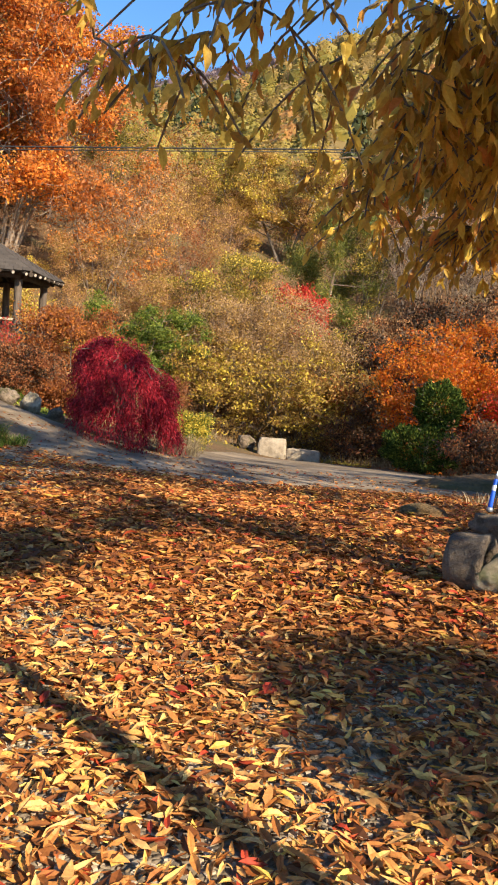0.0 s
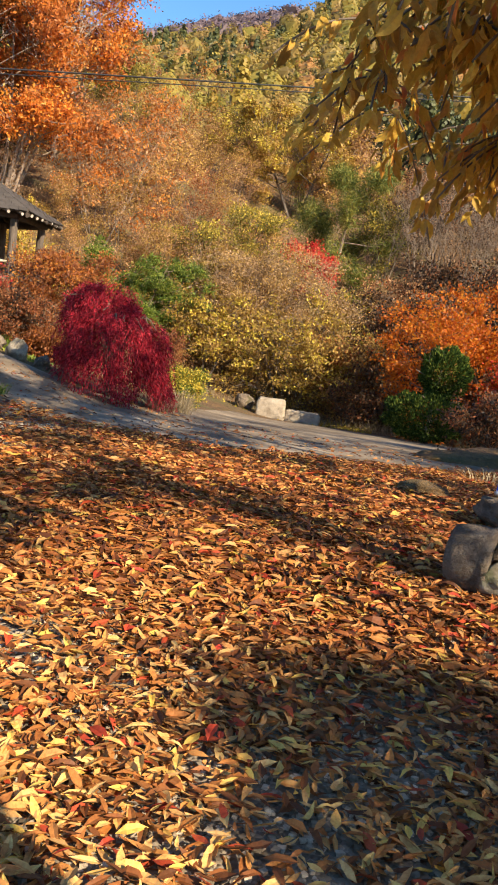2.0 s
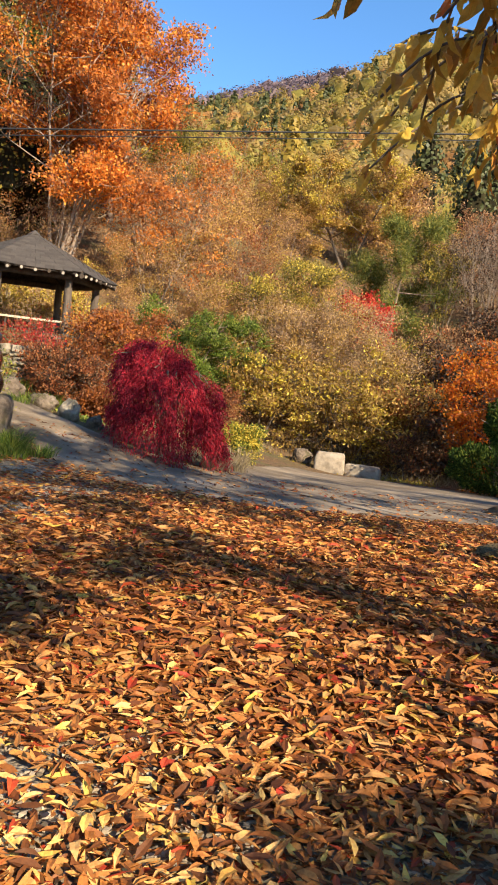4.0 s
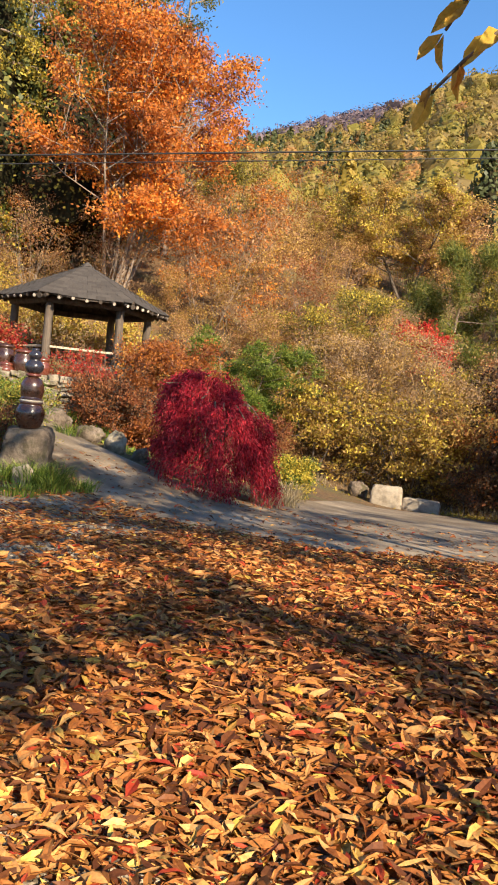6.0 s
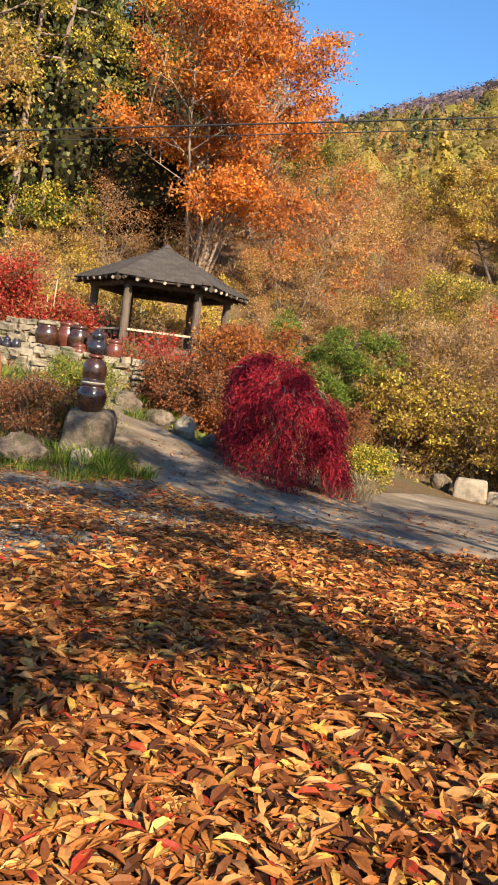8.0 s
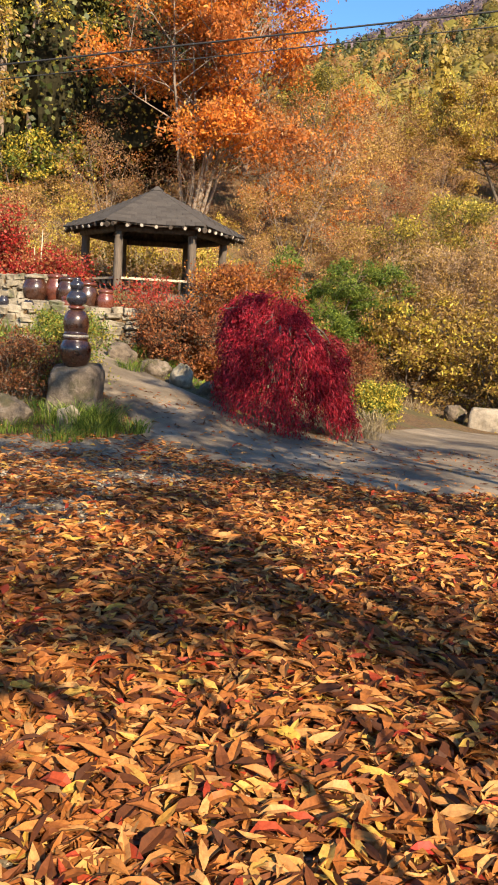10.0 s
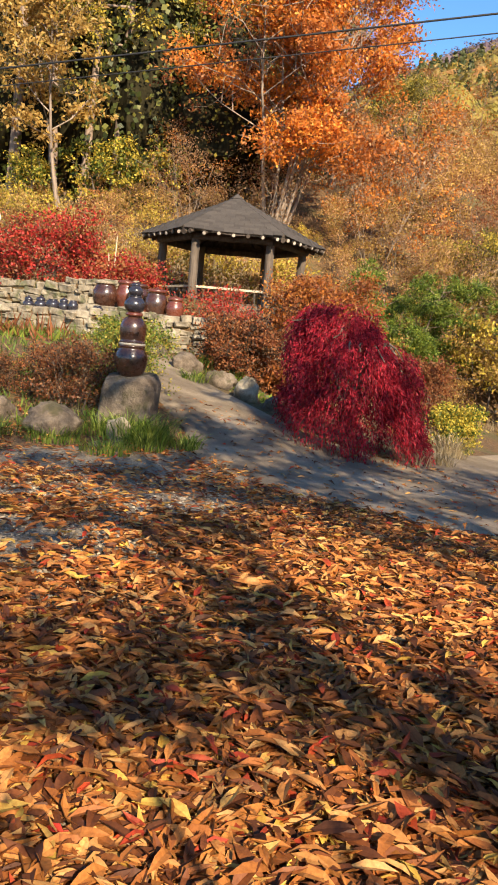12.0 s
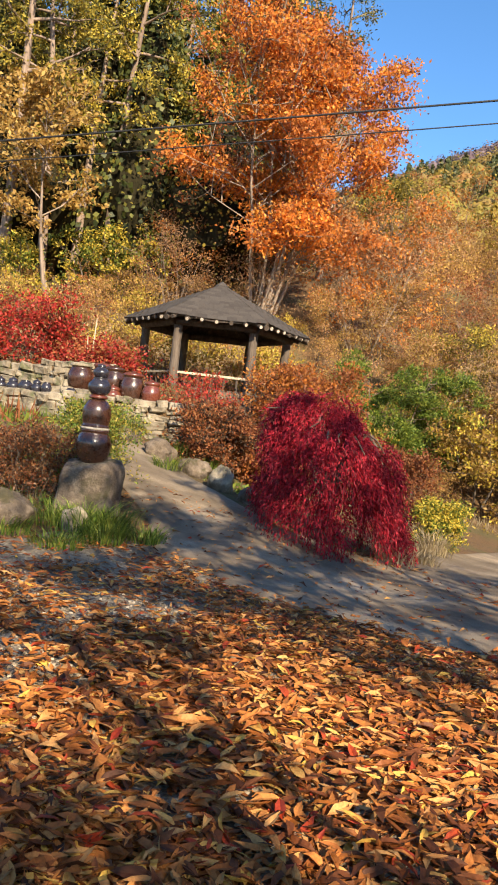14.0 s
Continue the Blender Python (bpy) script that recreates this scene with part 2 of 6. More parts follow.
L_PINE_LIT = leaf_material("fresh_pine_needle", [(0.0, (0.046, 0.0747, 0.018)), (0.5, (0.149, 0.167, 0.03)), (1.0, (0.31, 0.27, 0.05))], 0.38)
L_PINE_GREEN = leaf_material("green_pine_needle", [(0.0, (0.0401, 0.077, 0.0114)), (0.5, (0.136, 0.231, 0.0286)), (1.0, (0.383, 0.462, 0.0644))], 0.45)
# Dark brown leaf; the slope's shade is mixed into its colour.
L_SHADY = leaf_material("shaded_brown_leaf", [(0.0, (0.025, 0.016, 0.010)), (0.5, (0.07, 0.040, 0.020)), (1.0, (0.17, 0.085, 0.035))], 0.2)
L_YEW = leaf_material("yew_leaf", [(0.0, (0.010, 0.022, 0.006)), (0.6, (0.04, 0.075, 0.013)), (1.0, (0.15, 0.18, 0.028))], 0.15, 0.75, spec=0.08)
F_OLIVE = leaf_material("far_olive_crown", [(0.0, (0.141, 0.121, 0.0225)), (1.0, (0.248, 0.191, 0.036))], 0.35, patch=0.05, patch_colour=(0.23, 0.155, 0.045))
F_PINE = leaf_material("far_pine_crown", [(0.0, (0.045, 0.055, 0.016)), (1.0, (0.085, 0.09, 0.026))], 0.1)
F_GOLD = leaf_material("far_ochre_crown", [(0.0, (0.235, 0.162, 0.045)), (1.0, (0.329, 0.219, 0.0619))], 0.35)
F_YELLOW = leaf_material("far_golden_crown", [(0.0, (0.239, 0.168, 0.0278)), (1.0, (0.331, 0.228, 0.0384))], 0.35)
F_RUST = leaf_material("far_rusty_crown", [(0.0, (0.277, 0.137, 0.045)), (1.0, (0.378, 0.198, 0.0619))], 0.35)
L_GREEN = leaf_material("green_leaf", [(0.0, (0.05, 0.08, 0.015)), (0.5, (0.14, 0.18, 0.025)), (1.0, (0.30, 0.33, 0.05))], 0.4)
L_GRASS = leaf_material("grass_blade", [(0.0, (0.04, 0.08, 0.012)), (0.5, (0.12, 0.19, 0.025)), (1.0, (0.30, 0.33, 0.06))], 0.4)
L_STRAW = leaf_material("straw_blade", [(0.0, (0.25, 0.18, 0.09)), (0.5, (0.40, 0.31, 0.17)), (1.0, (0.52, 0.42, 0.26))], 0.3)


# ---- mesh helpers ----
def mesh_from(name, verts, faces, mat, smooth=False):
    """A mesh from arrays of corners and of quads or triangles, built without loops."""
    verts, faces = np.asarray(verts, np.float32), np.asarray(faces, np.int32)
    n, k = faces.shape
    me = bpy.data.meshes.new(name)
    me.vertices.add(len(verts))
    me.vertices.foreach_set("co", verts.ravel())
    me.loops.add(n * k)
    me.loops.foreach_set("vertex_index", faces.ravel())
    me.polygons.add(n)
    me.polygons.foreach_set("loop_start", np.arange(0, n * k, k, dtype=np.int32))
    me.polygons.foreach_set("use_smooth", np.full(n, smooth))
    me.update(calc_edges=True)
    me.materials.append(mat)
    return me


def child(name, me, parent, label="", kind=""):
    ob = new(name, me)
    ob.parent = parent
    return tagged(ob, label, kind=kind)


def part(name, bm, mat, parent, label="", smooth=True):
    me = bpy.data.meshes.new(name)
    bm.to_mesh(me)
    bm.free()
    me.materials.append(mat)
    if smooth:
        me.polygons.foreach_set("use_smooth", np.full(len(me.polygons), True))
    ob = new(name, me)
    if parent is not None:
        ob.parent = parent
    return tagged(ob, label)


def thing(name, label, category, m=None, group="", kind=""):
    ob = new(name)
    ob.empty_display_size = 0.2
    if m is not None:
        ob.matrix_world = m
    return tagged(ob, label, category, group, kind)


def unit(v):
    return v / np.maximum(np.linalg.norm(v, axis=-1, keepdims=True), 1e-9)


def blades(rng, p, a, length, width, belly=0.45):
    """Four-cornered leaves: at points p, along a, of that length and width (arrays or numbers)."""
    n = len(p)
    a = unit(a)
    s = unit(np.cross(a, rng.normal(size=(n, 3))))
    length, width = np.broadcast_to(length, n)[:, None], np.broadcast_to(width, n)[:, None]
    q = p + a * length * belly
    v = np.stack([p, q + s * width / 2, p + a * length, q - s * width / 2], 1).reshape(-1, 3)
    return v, np.arange(4 * n).reshape(n, 4)


def tubes(segs, sides=5):
    """Tapered tubes for rows of (start, end, radius, radius)."""
    p0 = np.array([s[0] for s in segs], float)
    p1 = np.array([s[1] for s in segs], float)
    r0 = np.array([s[2] for s in segs])[:, None, None]
    r1 = np.array([s[3] for s in segs])[:, None, None]
    d = unit(p1 - p0)
    ref = np.where(np.abs(d[:, 2:3]) > 0.9, np.array([[1.0, 0, 0]]), np.array([[0, 0, 1.0]]))
    u = unit(np.cross(d, ref))
    w = np.cross(d, u)
    an = np.arange(sides) * 2 * np.pi / sides
    ring = u[:, None] * np.cos(an)[None, :, None] + w[:, None] * np.sin(an)[None, :, None]
    v = np.concatenate([p0[:, None] + ring * r0, p1[:, None] + ring * r1], 1).reshape(-1, 3)
    i = np.arange(sides)
    j = (i + 1) % sides
    f = np.stack([i, j, j + sides, i + sides], 1)
    f = (f[None] + (np.arange(len(segs)) * 2 * sides)[:, None, None]).reshape(-1, 4)
    return v, f


def grow(rng, h, r, stems=1, clear=0.3, limbs=9, subs=5, twigs=4, up=0.5, lean=0.08, thick=0.02, shape="round", droop=0.0):
    """The wood of a tree: tapered segments, and the twigs' tips with their directions."""
    segs, tips, dirs = [], [], []

    def run(p, d, length, rad, n, bend, end=0.35):
        pts = [np.array(p, float)]
        d = np.array(d, float)
        for i in range(n):
            d = d + rng.normal(size=3) * bend + np.array([0, 0, up * 0.12 - droop * (i + 1) / n])
            d = d / np.linalg.norm(d)
            q = pts[-1] + d * length / n
            k0, k1 = 1 - (1 - end) * i / n, 1 - (1 - end) * (i + 1) / n
            segs.append((pts[-1], q, rad * k0, rad * k1))
            pts.append(q)
        return pts, d

    for s in range(stems):
        turn = rng.uniform(0, 2 * np.pi)
        spread = (0.0 if stems == 1 else r * 0.12)
        base = np.array([np.cos(turn) * spread, np.sin(turn) * spread, -0.15])
        out = (lean if stems == 1 else 0.28 + 0.25 * rng.random())
        hs = h * (1 if stems == 1 else rng.uniform(0.75, 0.97))
        d0 = np.array([np.cos(turn) * out, np.sin(turn) * out, 1.0])
        pts, _ = run(base, d0 / np.linalg.norm(d0), hs * 0.93, h * thick / max(1, stems) ** 0.4, 7, 0.015 if shape == "cone" else 0.05, 0.15)
        pts = np.array(pts)
        for k in range(limbs):
            f = clear + (1 - clear) * (k + rng.random() * 0.8) / limbs
            x = f * 7
            i = min(6, int(x))
            p = pts[i] + (pts[i + 1] - pts[i]) * (x - i)
            c = (f - clear) / (1 - clear)
            if shape == "cone":
                size = 1.05 - c * 0.9
            elif shape == "vase":
                size = 0.55 + 0.5 * math.sin(math.pi * min(1, 0.25 + c * 0.75))
            else:
                size = 0.35 + 0.7 * math.sin(math.pi * (0.15 + 0.8 * c))
            length = r * size * rng.uniform(0.75, 1.1)
            az = turn + k * 2.4 + rng.uniform(-0.5, 0.5)
            rise = up * (0.5 + c)
            d = np.array([np.cos(az), np.sin(az), rise])
            lp, ld = run(p, d / np.linalg.norm(d), length, h * thick * 0.38 * (1 - 0.5 * c) / max(1, stems) ** 0.4, 4, 0.13, 0.3)
            for b in range(subs):
                g = 0.3 + 0.7 * (b + rng.random()) / subs
                x = min(3.99, g * 4)
                q = lp[int(x)] + (lp[int(x) + 1] - lp[int(x)]) * (x - int(x))
                sd = ld + rng.normal(size=3) * 0.6
                sp, sdd = run(q, sd / np.linalg.norm(sd), length * rng.uniform(0.25, 0.5), h * thick * 0.14, 3, 0.16, 0.35)
                for w in range(twigs):
                    q2 = sp[1 + int(rng.integers(0, 3))]
                    td = sdd + rng.normal(size=3) * 0.65
                    tp, tdd = run(q2, td / np.linalg.norm(td), length * rng.uniform(0.1, 0.24), h * thick * 0.05, 2, 0.18, 0.4)
                    tips.append(tp[-1])
                    dirs.append(tdd)
                    tips.append(tp[1])
                    dirs.append(tdd)
    return segs, np.array(tips), np.array(dirs)


def tree(name, label, category, seed, leaf_mat, bark_mat=None, leaves=12, size=0.12, width=0.5, cloud=0.25, hang=0.0, thin=0.0, group="", sides=5, second=None, **wood):
    """A tree at the origin: trunk and crown."""
    rng = np.random.default_rng(seed)
    segs, tips, dirs = grow(rng, **wood)
    ob = thing(name, label, category, group=group)
    child("trunk", mesh_from("trunk", *tubes(segs, sides), bark_mat or BARK, True), ob)
    wave = 5.5 / max(wood["r"], 0.4)
    clump = sum(np.sin(tips[:, i] * wave * (1 + 0.3 * i) + tips[:, (i + 1) % 3] * wave * 0.7 + rng.uniform(0, 6)) for i in range(3))
    keep = (rng.random(len(tips)) >= thin) & (clump > -0.95 + 0.5 * rng.normal(size=len(tips)))
    tips, dirs = tips[keep], dirs[keep]
    groups = [(leaf_mat, "crown", np.ones(len(tips), bool))]
    if second:
        pick = rng.random(len(tips)) < second[1]
        groups = [(leaf_mat, "crown", ~pick), (second[0], "crown", pick)]
    for mat, nm, sel in groups:
        t, d = tips[sel], dirs[sel]
        if not len(t):
            continue
        p = np.repeat(t, leaves, 0) + rng.normal(size=(len(t) * leaves, 3)) * cloud * np.array([1, 1, 0.5])
        a = np.repeat(d, leaves, 0) * 0.6 + rng.normal(size=p.shape) * 0.7 + np.array([0, 0, -hang])
        ln = size * rng.uniform(0.65, 1.3, len(p))
        child(nm, mesh_from(nm, *blades(rng, p, a, ln, ln * width), mat), ob)
    return ob


# ---- the lie of the land ----
def smooth(x):
    x = np.clip(x, 0, 1)
    return x * x * (3 - 2 * x)


def lumps(x, y, k, seed):
    """A few crossing waves, for uneven ground."""
    r = np.random.default_rng(seed)
    z = np.zeros_like(x, dtype=float)
    for i in range(9):
        a, f, ph = r.uniform(0, 6.28), k * r.uniform(0.5, 2.2), r.uniform(0, 6.28)
        z = z + np.sin((x * np.cos(a) + y * np.sin(a)) * f + ph) * (k / f)
    return z / 4


def ground_z(x, y):
    x, y = np.asarray(x, float), np.asarray(y, float)
    z = np.interp(y, [-30, 9, 13, 19.6, 32, 36], [0.05, 0.05, -0.10, -0.42, -1.33, -1.35])
    xl, yl = np.clip(x, -22, 16), np.minimum(y, 36)
    xl = np.maximum(xl, -11.8 - 11 * smooth((y - 20.4) / 2.4) - 8 * smooth((16.5 - y) / 3))
    z = z + 0.19 * np.logaddexp(0, (-xl - 4.4) * 2.5) / 2.5 * smooth((y - 10.5) / 7)
    z = z + 0.12 * np.maximum(0, -xl - 9) * smooth((y - 15) / 6)
    z = z + 0.06 * np.maximum(0, yl - 22) * smooth((-x - 8) / 6)
    z = z + 0.10 * np.maximum(0, xl - 4.5) * smooth((y - 14) / 9)
    rho = np.hypot(x, y)
    az = np.degrees(np.arctan2(x, y))
    el = np.interp(az, [-120, -70, -40, -29, -20.5, -16, -12, -6, -3, 8, 40, 80, 120], [0, 9, 12, 13.5, 16.6, 18.2, 19.2, 21.4, 21.9, 23.0, 23, 14, 0])
    top = 370 * np.tan(np.radians(el)) + 2.8
    far = np.minimum(rho, 372)
    share = np.interp(far, [0, 35.5, 38, 60, 76, 110, 160, 240, 330, 372], [0, 0, 0.8, 9.5, 12.2, 17.5, 27.0, 62.0, 106.0, 122.0]) / 122.0
    hill = top * share
    hill = hill - np.maximum(0, rho - 372) * 0.5 * smooth((rho - 372) / 60) * smooth((el - 3) / 8)
    z = z * (1 - smooth((rho - 90) / 160)) + hill
    z = z + lumps(x, y, 0.08, 3) * 1.6 * smooth((rho - 60) / 60) + lumps(x, y, 0.5, 5) * 0.12 * smooth((rho - 30) / 10) + lumps(x, y, 2.2, 7) * 0.012
    return np.maximum(z, -60)


def gz(x, y):
    return float(ground_z(x, y))


def spaced(lo, hi, near, step, grow_by):
    up, v, s = [], near, step
    while v < hi:
        up.append(v)
        v += s
        if v > 22:
            s *= grow_by
    down, v, s = [], near - step, step
    while v > lo:
        down.append(v)
        v -= s
        if v < -16:
            s *= grow_by
    return np.array(down[::-1] + up)


def build_ground():
    xs, ys = spaced(-1500, 1500, 0, 0.3, 1.1), spaced(-1500, 1800, 0, 0.3, 1.055)
    X, Y = np.meshgrid(xs, ys)
    Z = ground_z(X, Y)
    v = np.stack([X, Y, Z], -1).reshape(-1, 3)
    nx, ny = len(xs), len(ys)
    i = (np.arange(ny - 1)[:, None] * nx + np.arange(nx - 1)[None]).ravel()
    f = np.stack([i, i + 1, i + 1 + nx, i + nx], 1)
    me = mesh_from("ground", v, f, GRAVEL, True)
    me.materials.append(SOIL)
    c = v[f].mean(1)
    yard = (c[:, 1] < 15.5 + 0.25 * c[:, 0]) & (c[:, 0] > -8.5 + 0.35 * np.maximum(0, c[:, 1] - 10)) & (c[:, 0] < 7) & (c[:, 1] > -12)
    me.polygons.foreach_set("material_index", np.where(yard, 0, 1).astype(np.int32))
    return tagged(new("ground", me), "gravel yard and leaf-strewn slopes rising to wooded hills", "ground", kind="structure")


GROUND = build_ground()

LOW_EDGE = [(-12.8, 18.2), (-9.6, 16.6), (-7.4, 14.9), (-6.3, 13.6), (-3.8, 12.6), (-2.2, 12.5), (0, 13.4), (2, 15.0), (5, 17.5), (9, 20)]
HIGH_EDGE = [(-12.9, 20.4), (-10.6, 19.2), (-8.4, 18.3), (-6.4, 17.2), (-5.0, 17.6), (-5.1, 22), (-5.2, 28), (-3, 31.4), (2.2, 30.5), (9, 27.0)]


def resample(pts, n):
    p = np.array(pts, float)
    d = np.r_[0, np.cumsum(np.hypot(*np.diff(p, axis=0).T))]
    u = np.linspace(0, len(p) - 1, n)
    k = np.arange(len(p))
    return np.stack([np.interp(u, k, p[:, 0]), np.interp(u, k, p[:, 1])], 1)


def build_road():
    a, b = resample(LOW_EDGE, 90), resample(HIGH_EDGE, 90)
    w = np.linspace(0, 1, 26)
    p = a[:, None] * (1 - w)[None, :, None] + b[:, None] * w[None, :, None]
    z = ground_z(p[..., 0], p[..., 1]) + 0.035
    z[:, 0] -= 0.08
    z[:, -1] -= 0.08
    v = np.concatenate([p, z[..., None]], -1).reshape(-1, 3)
    i = (np.arange(89)[:, None] * 26 + np.arange(25)[None]).ravel()
    f = np.stack([i, i + 26, i + 27, i + 1], 1)[:, ::-1]
    return tagged(new("road", mesh_from("road", v, f, CONCRETE, True)), "worn grey concrete lane climbing past the red maple", "road", kind="structure")


build_road()


def rock(name, label, x, y, sx, sy, sz, mat, seed, turn=0.0, flat=0.5, sink=0.12, z=None, cuts=4, group=""):
    """A boulder: a cut-up block pushed in and out, with worn edges."""
    bm = bmesh.new()
    bmesh.ops.create_icosphere(bm, subdivisions=cuts, radius=0.5)
    r = random.Random(seed)
    off = Vector((r.uniform(-50, 50), r.uniform(-50, 50), r.uniform(-50, 50)))
    planes = []
    for i in range(13):
        n = Vector((r.gauss(0, 1), r.gauss(0, 1), r.gauss(0, 0.8))).normalized()
        planes.append((n, r.uniform(0.31, 0.46)))
    for v in bm.verts:
        d = v.co.normalized()
        k = 0.5
        for n, far in planes:
            c = d.dot(n)
            if c > 0.05:
                k = min(k, far / c)
        k = k * flat + 0.5 * (1 - flat)
        k *= 1 + 0.16 * noise.noise(d * 2.2 + off) - 0.12 * abs(noise.noise(d * 4.2 + off)) + 0.05 * noise.noise(d * 11 + off) + 0.03 * noise.noise(d * 23 + off)
        v.co = Vector((d.x * k * sx, d.y * k * sy, d.z * k * sz))
    low = min(v.co.z for v in bm.verts)
    ob = part(name, bm, mat, None, label)
    ob.matrix_world = pose(x, y, (gz(x, y) if z is None else z) - low - sink * sz, 0, 0, turn)
    return tagged(ob, label, "rock", group)


# ---- pavilion ----
def tube_part(name, p0, p1, r0, r1, mat, parent, sides=12, label="", wobble=0.0, seed=0):
    """A round timber between two points, capped, a little uneven."""
    bm = bmesh.new()
    p0, p1 = Vector(p0), Vector(p1)
    d = p1 - p0
    q = d.to_track_quat("Z", "Y")
    rings, n = [], 6
    r = random.Random(seed)
    for i in range(n + 1):
        k = i / n
        o = Vector((r.uniform(-1, 1), r.uniform(-1, 1), 0)) * wobble
        rad = (r0 + (r1 - r0) * k) * (1 + r.uniform(-1, 1) * wobble * 2)
        ring = []
        for j in range(sides):
            a = 2 * math.pi * j / sides
            ring.append(bm.verts.new(p0 + q @ (Vector((math.cos(a) * rad, math.sin(a) * rad, d.length * k)) + o)))
        rings.append(ring)
    for a, b in zip(rings, rings[1:]):
        for j in range(sides):
            bm.faces.new((a[j], a[(j + 1) % sides], b[(j + 1) % sides], b[j]))
    bm.faces.new(rings[0][::-1])
    bm.faces.new(rings[-1])
    return part(name, bm, mat, parent, label, smooth=False)


def box_part(name, size, m, mat, parent, label="", worn=0.008):
    bm = bmesh.new()
    bmesh.ops.create_cube(bm, size=1.0, matrix=Matrix.Diagonal((*size, 1)))
    bmesh.ops.bevel(bm, geom=bm.edges[:], offset=min(worn, min(size) * 0.3), segments=2, affect="EDGES", profile=0.6)
    ob = part(name, bm, mat, parent, label, smooth=False)
    ob.matrix_local = m
    return ob


def pavilion(cx, cy, floor, turn):
    ob = thing("garden_pavilion", "dark log hexagonal garden pavilion with a grey shingle roof", "pavilion", pose(cx, cy, floor, 0, 0, turn))
    R, E, EZ, AZ, PT = 2.3, 3.02, 2.14, 3.55, 2.05
    corner = [Vector((math.cos(radians(60 * i + 30)), math.sin(radians(60 * i + 30)), 0)) for i in range(6)]
    bm = bmesh.new()
    bmesh.ops.create_cone(bm, cap_ends=True, segments=6, radius1=2.7, radius2=2.6, depth=0.7, matrix=Matrix.Translation((0, 0, -0.36)))
    part("plinth", bm, ROCK, ob, "low stone plinth", False)
    bm = bmesh.new()
    bmesh.ops.create_cone(bm, cap_ends=True, segments=6, radius1=2.6, radius2=2.6, depth=0.06, matrix=Matrix.Translation((0, 0, 0.02)))
    part("deck", bm, LOG_LIT, ob, "worn plank deck", False)
    for i, c in enumerate(corner):
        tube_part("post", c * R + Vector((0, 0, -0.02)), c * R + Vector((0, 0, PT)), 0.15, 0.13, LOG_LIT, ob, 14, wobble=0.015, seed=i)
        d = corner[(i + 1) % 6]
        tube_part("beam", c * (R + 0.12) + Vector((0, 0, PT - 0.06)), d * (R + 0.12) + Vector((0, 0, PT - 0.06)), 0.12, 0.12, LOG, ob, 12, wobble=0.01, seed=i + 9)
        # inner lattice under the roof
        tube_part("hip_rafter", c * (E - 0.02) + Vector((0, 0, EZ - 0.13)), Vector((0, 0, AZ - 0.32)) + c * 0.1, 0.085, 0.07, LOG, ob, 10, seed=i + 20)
        n = 7
        for k in range(n):
            u = (k + 0.5) / n
            p = c * (1 - u) + d * u
            mid = (c + d) / 2
            inner = mid * 0.55 + p * 0.3
            a = p * (E + 0.06) + Vector((0, 0, EZ - 0.12 + 0.015 * math.sin(k * 2.7 + i)))
            b = inner * 1.35 + Vector((0, 0, EZ + 0.62))
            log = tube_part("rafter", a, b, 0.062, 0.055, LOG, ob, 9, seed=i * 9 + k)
            way = (a - b).normalized()
            if (k + i) % 4 != 2:
                tube_part("rafter_end", a - way * 0.01, a + way * 0.012, 0.056, 0.05, LOG_END, log, 9, "pale sawn log end", seed=k)
    # roof deck, slightly swept up at the hips
    bm = bmesh.new()
    apex = bm.verts.new((0, 0, AZ))
    under = bm.verts.new((0, 0, AZ - 0.16))
    tops, lows = [], []
    for i, c in enumerate(corner):
        d = corner[(i + 1) % 6]
        for k in range(4):
            p = c * (1 - k / 4) + d * (k / 4)
            lift = 0.10 * abs(k / 4 - 0.5) * 2 if k else 0.10
            tops.append(bm.verts.new(p * E + Vector((0, 0, EZ + lift - 0.05))))
            lows.append(bm.verts.new(p * E + Vector((0, 0, EZ + lift - 0.13))))
    n = len(tops)
    for i in range(n):
        j = (i + 1) % n
        bm.faces.new((tops[i], tops[j], apex))
        bm.faces.new((lows[j], lows[i], under))
        bm.faces.new((tops[j], tops[i], lows[i], lows[j]))
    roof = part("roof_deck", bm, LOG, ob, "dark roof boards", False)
    # shingles in overlapping courses, one mesh per width shared down the slope
    tab = bmesh.new()
    bmesh.ops.create_cube(tab, size=1.0, matrix=Matrix.Diagonal((0.30, 0.24, 0.010, 1)))
    bmesh.ops.bevel(tab, geom=[e for e in tab.edges if abs(e.verts[0].co.z - e.verts[1].co.z) > 0.01], offset=0.02, segments=1, affect="EDGES")
    me = bpy.data.meshes.new("shingle")
    tab.to_mesh(me)
    tab.free()
    me.materials.append(SHINGLE)
    rs = random.Random(4)
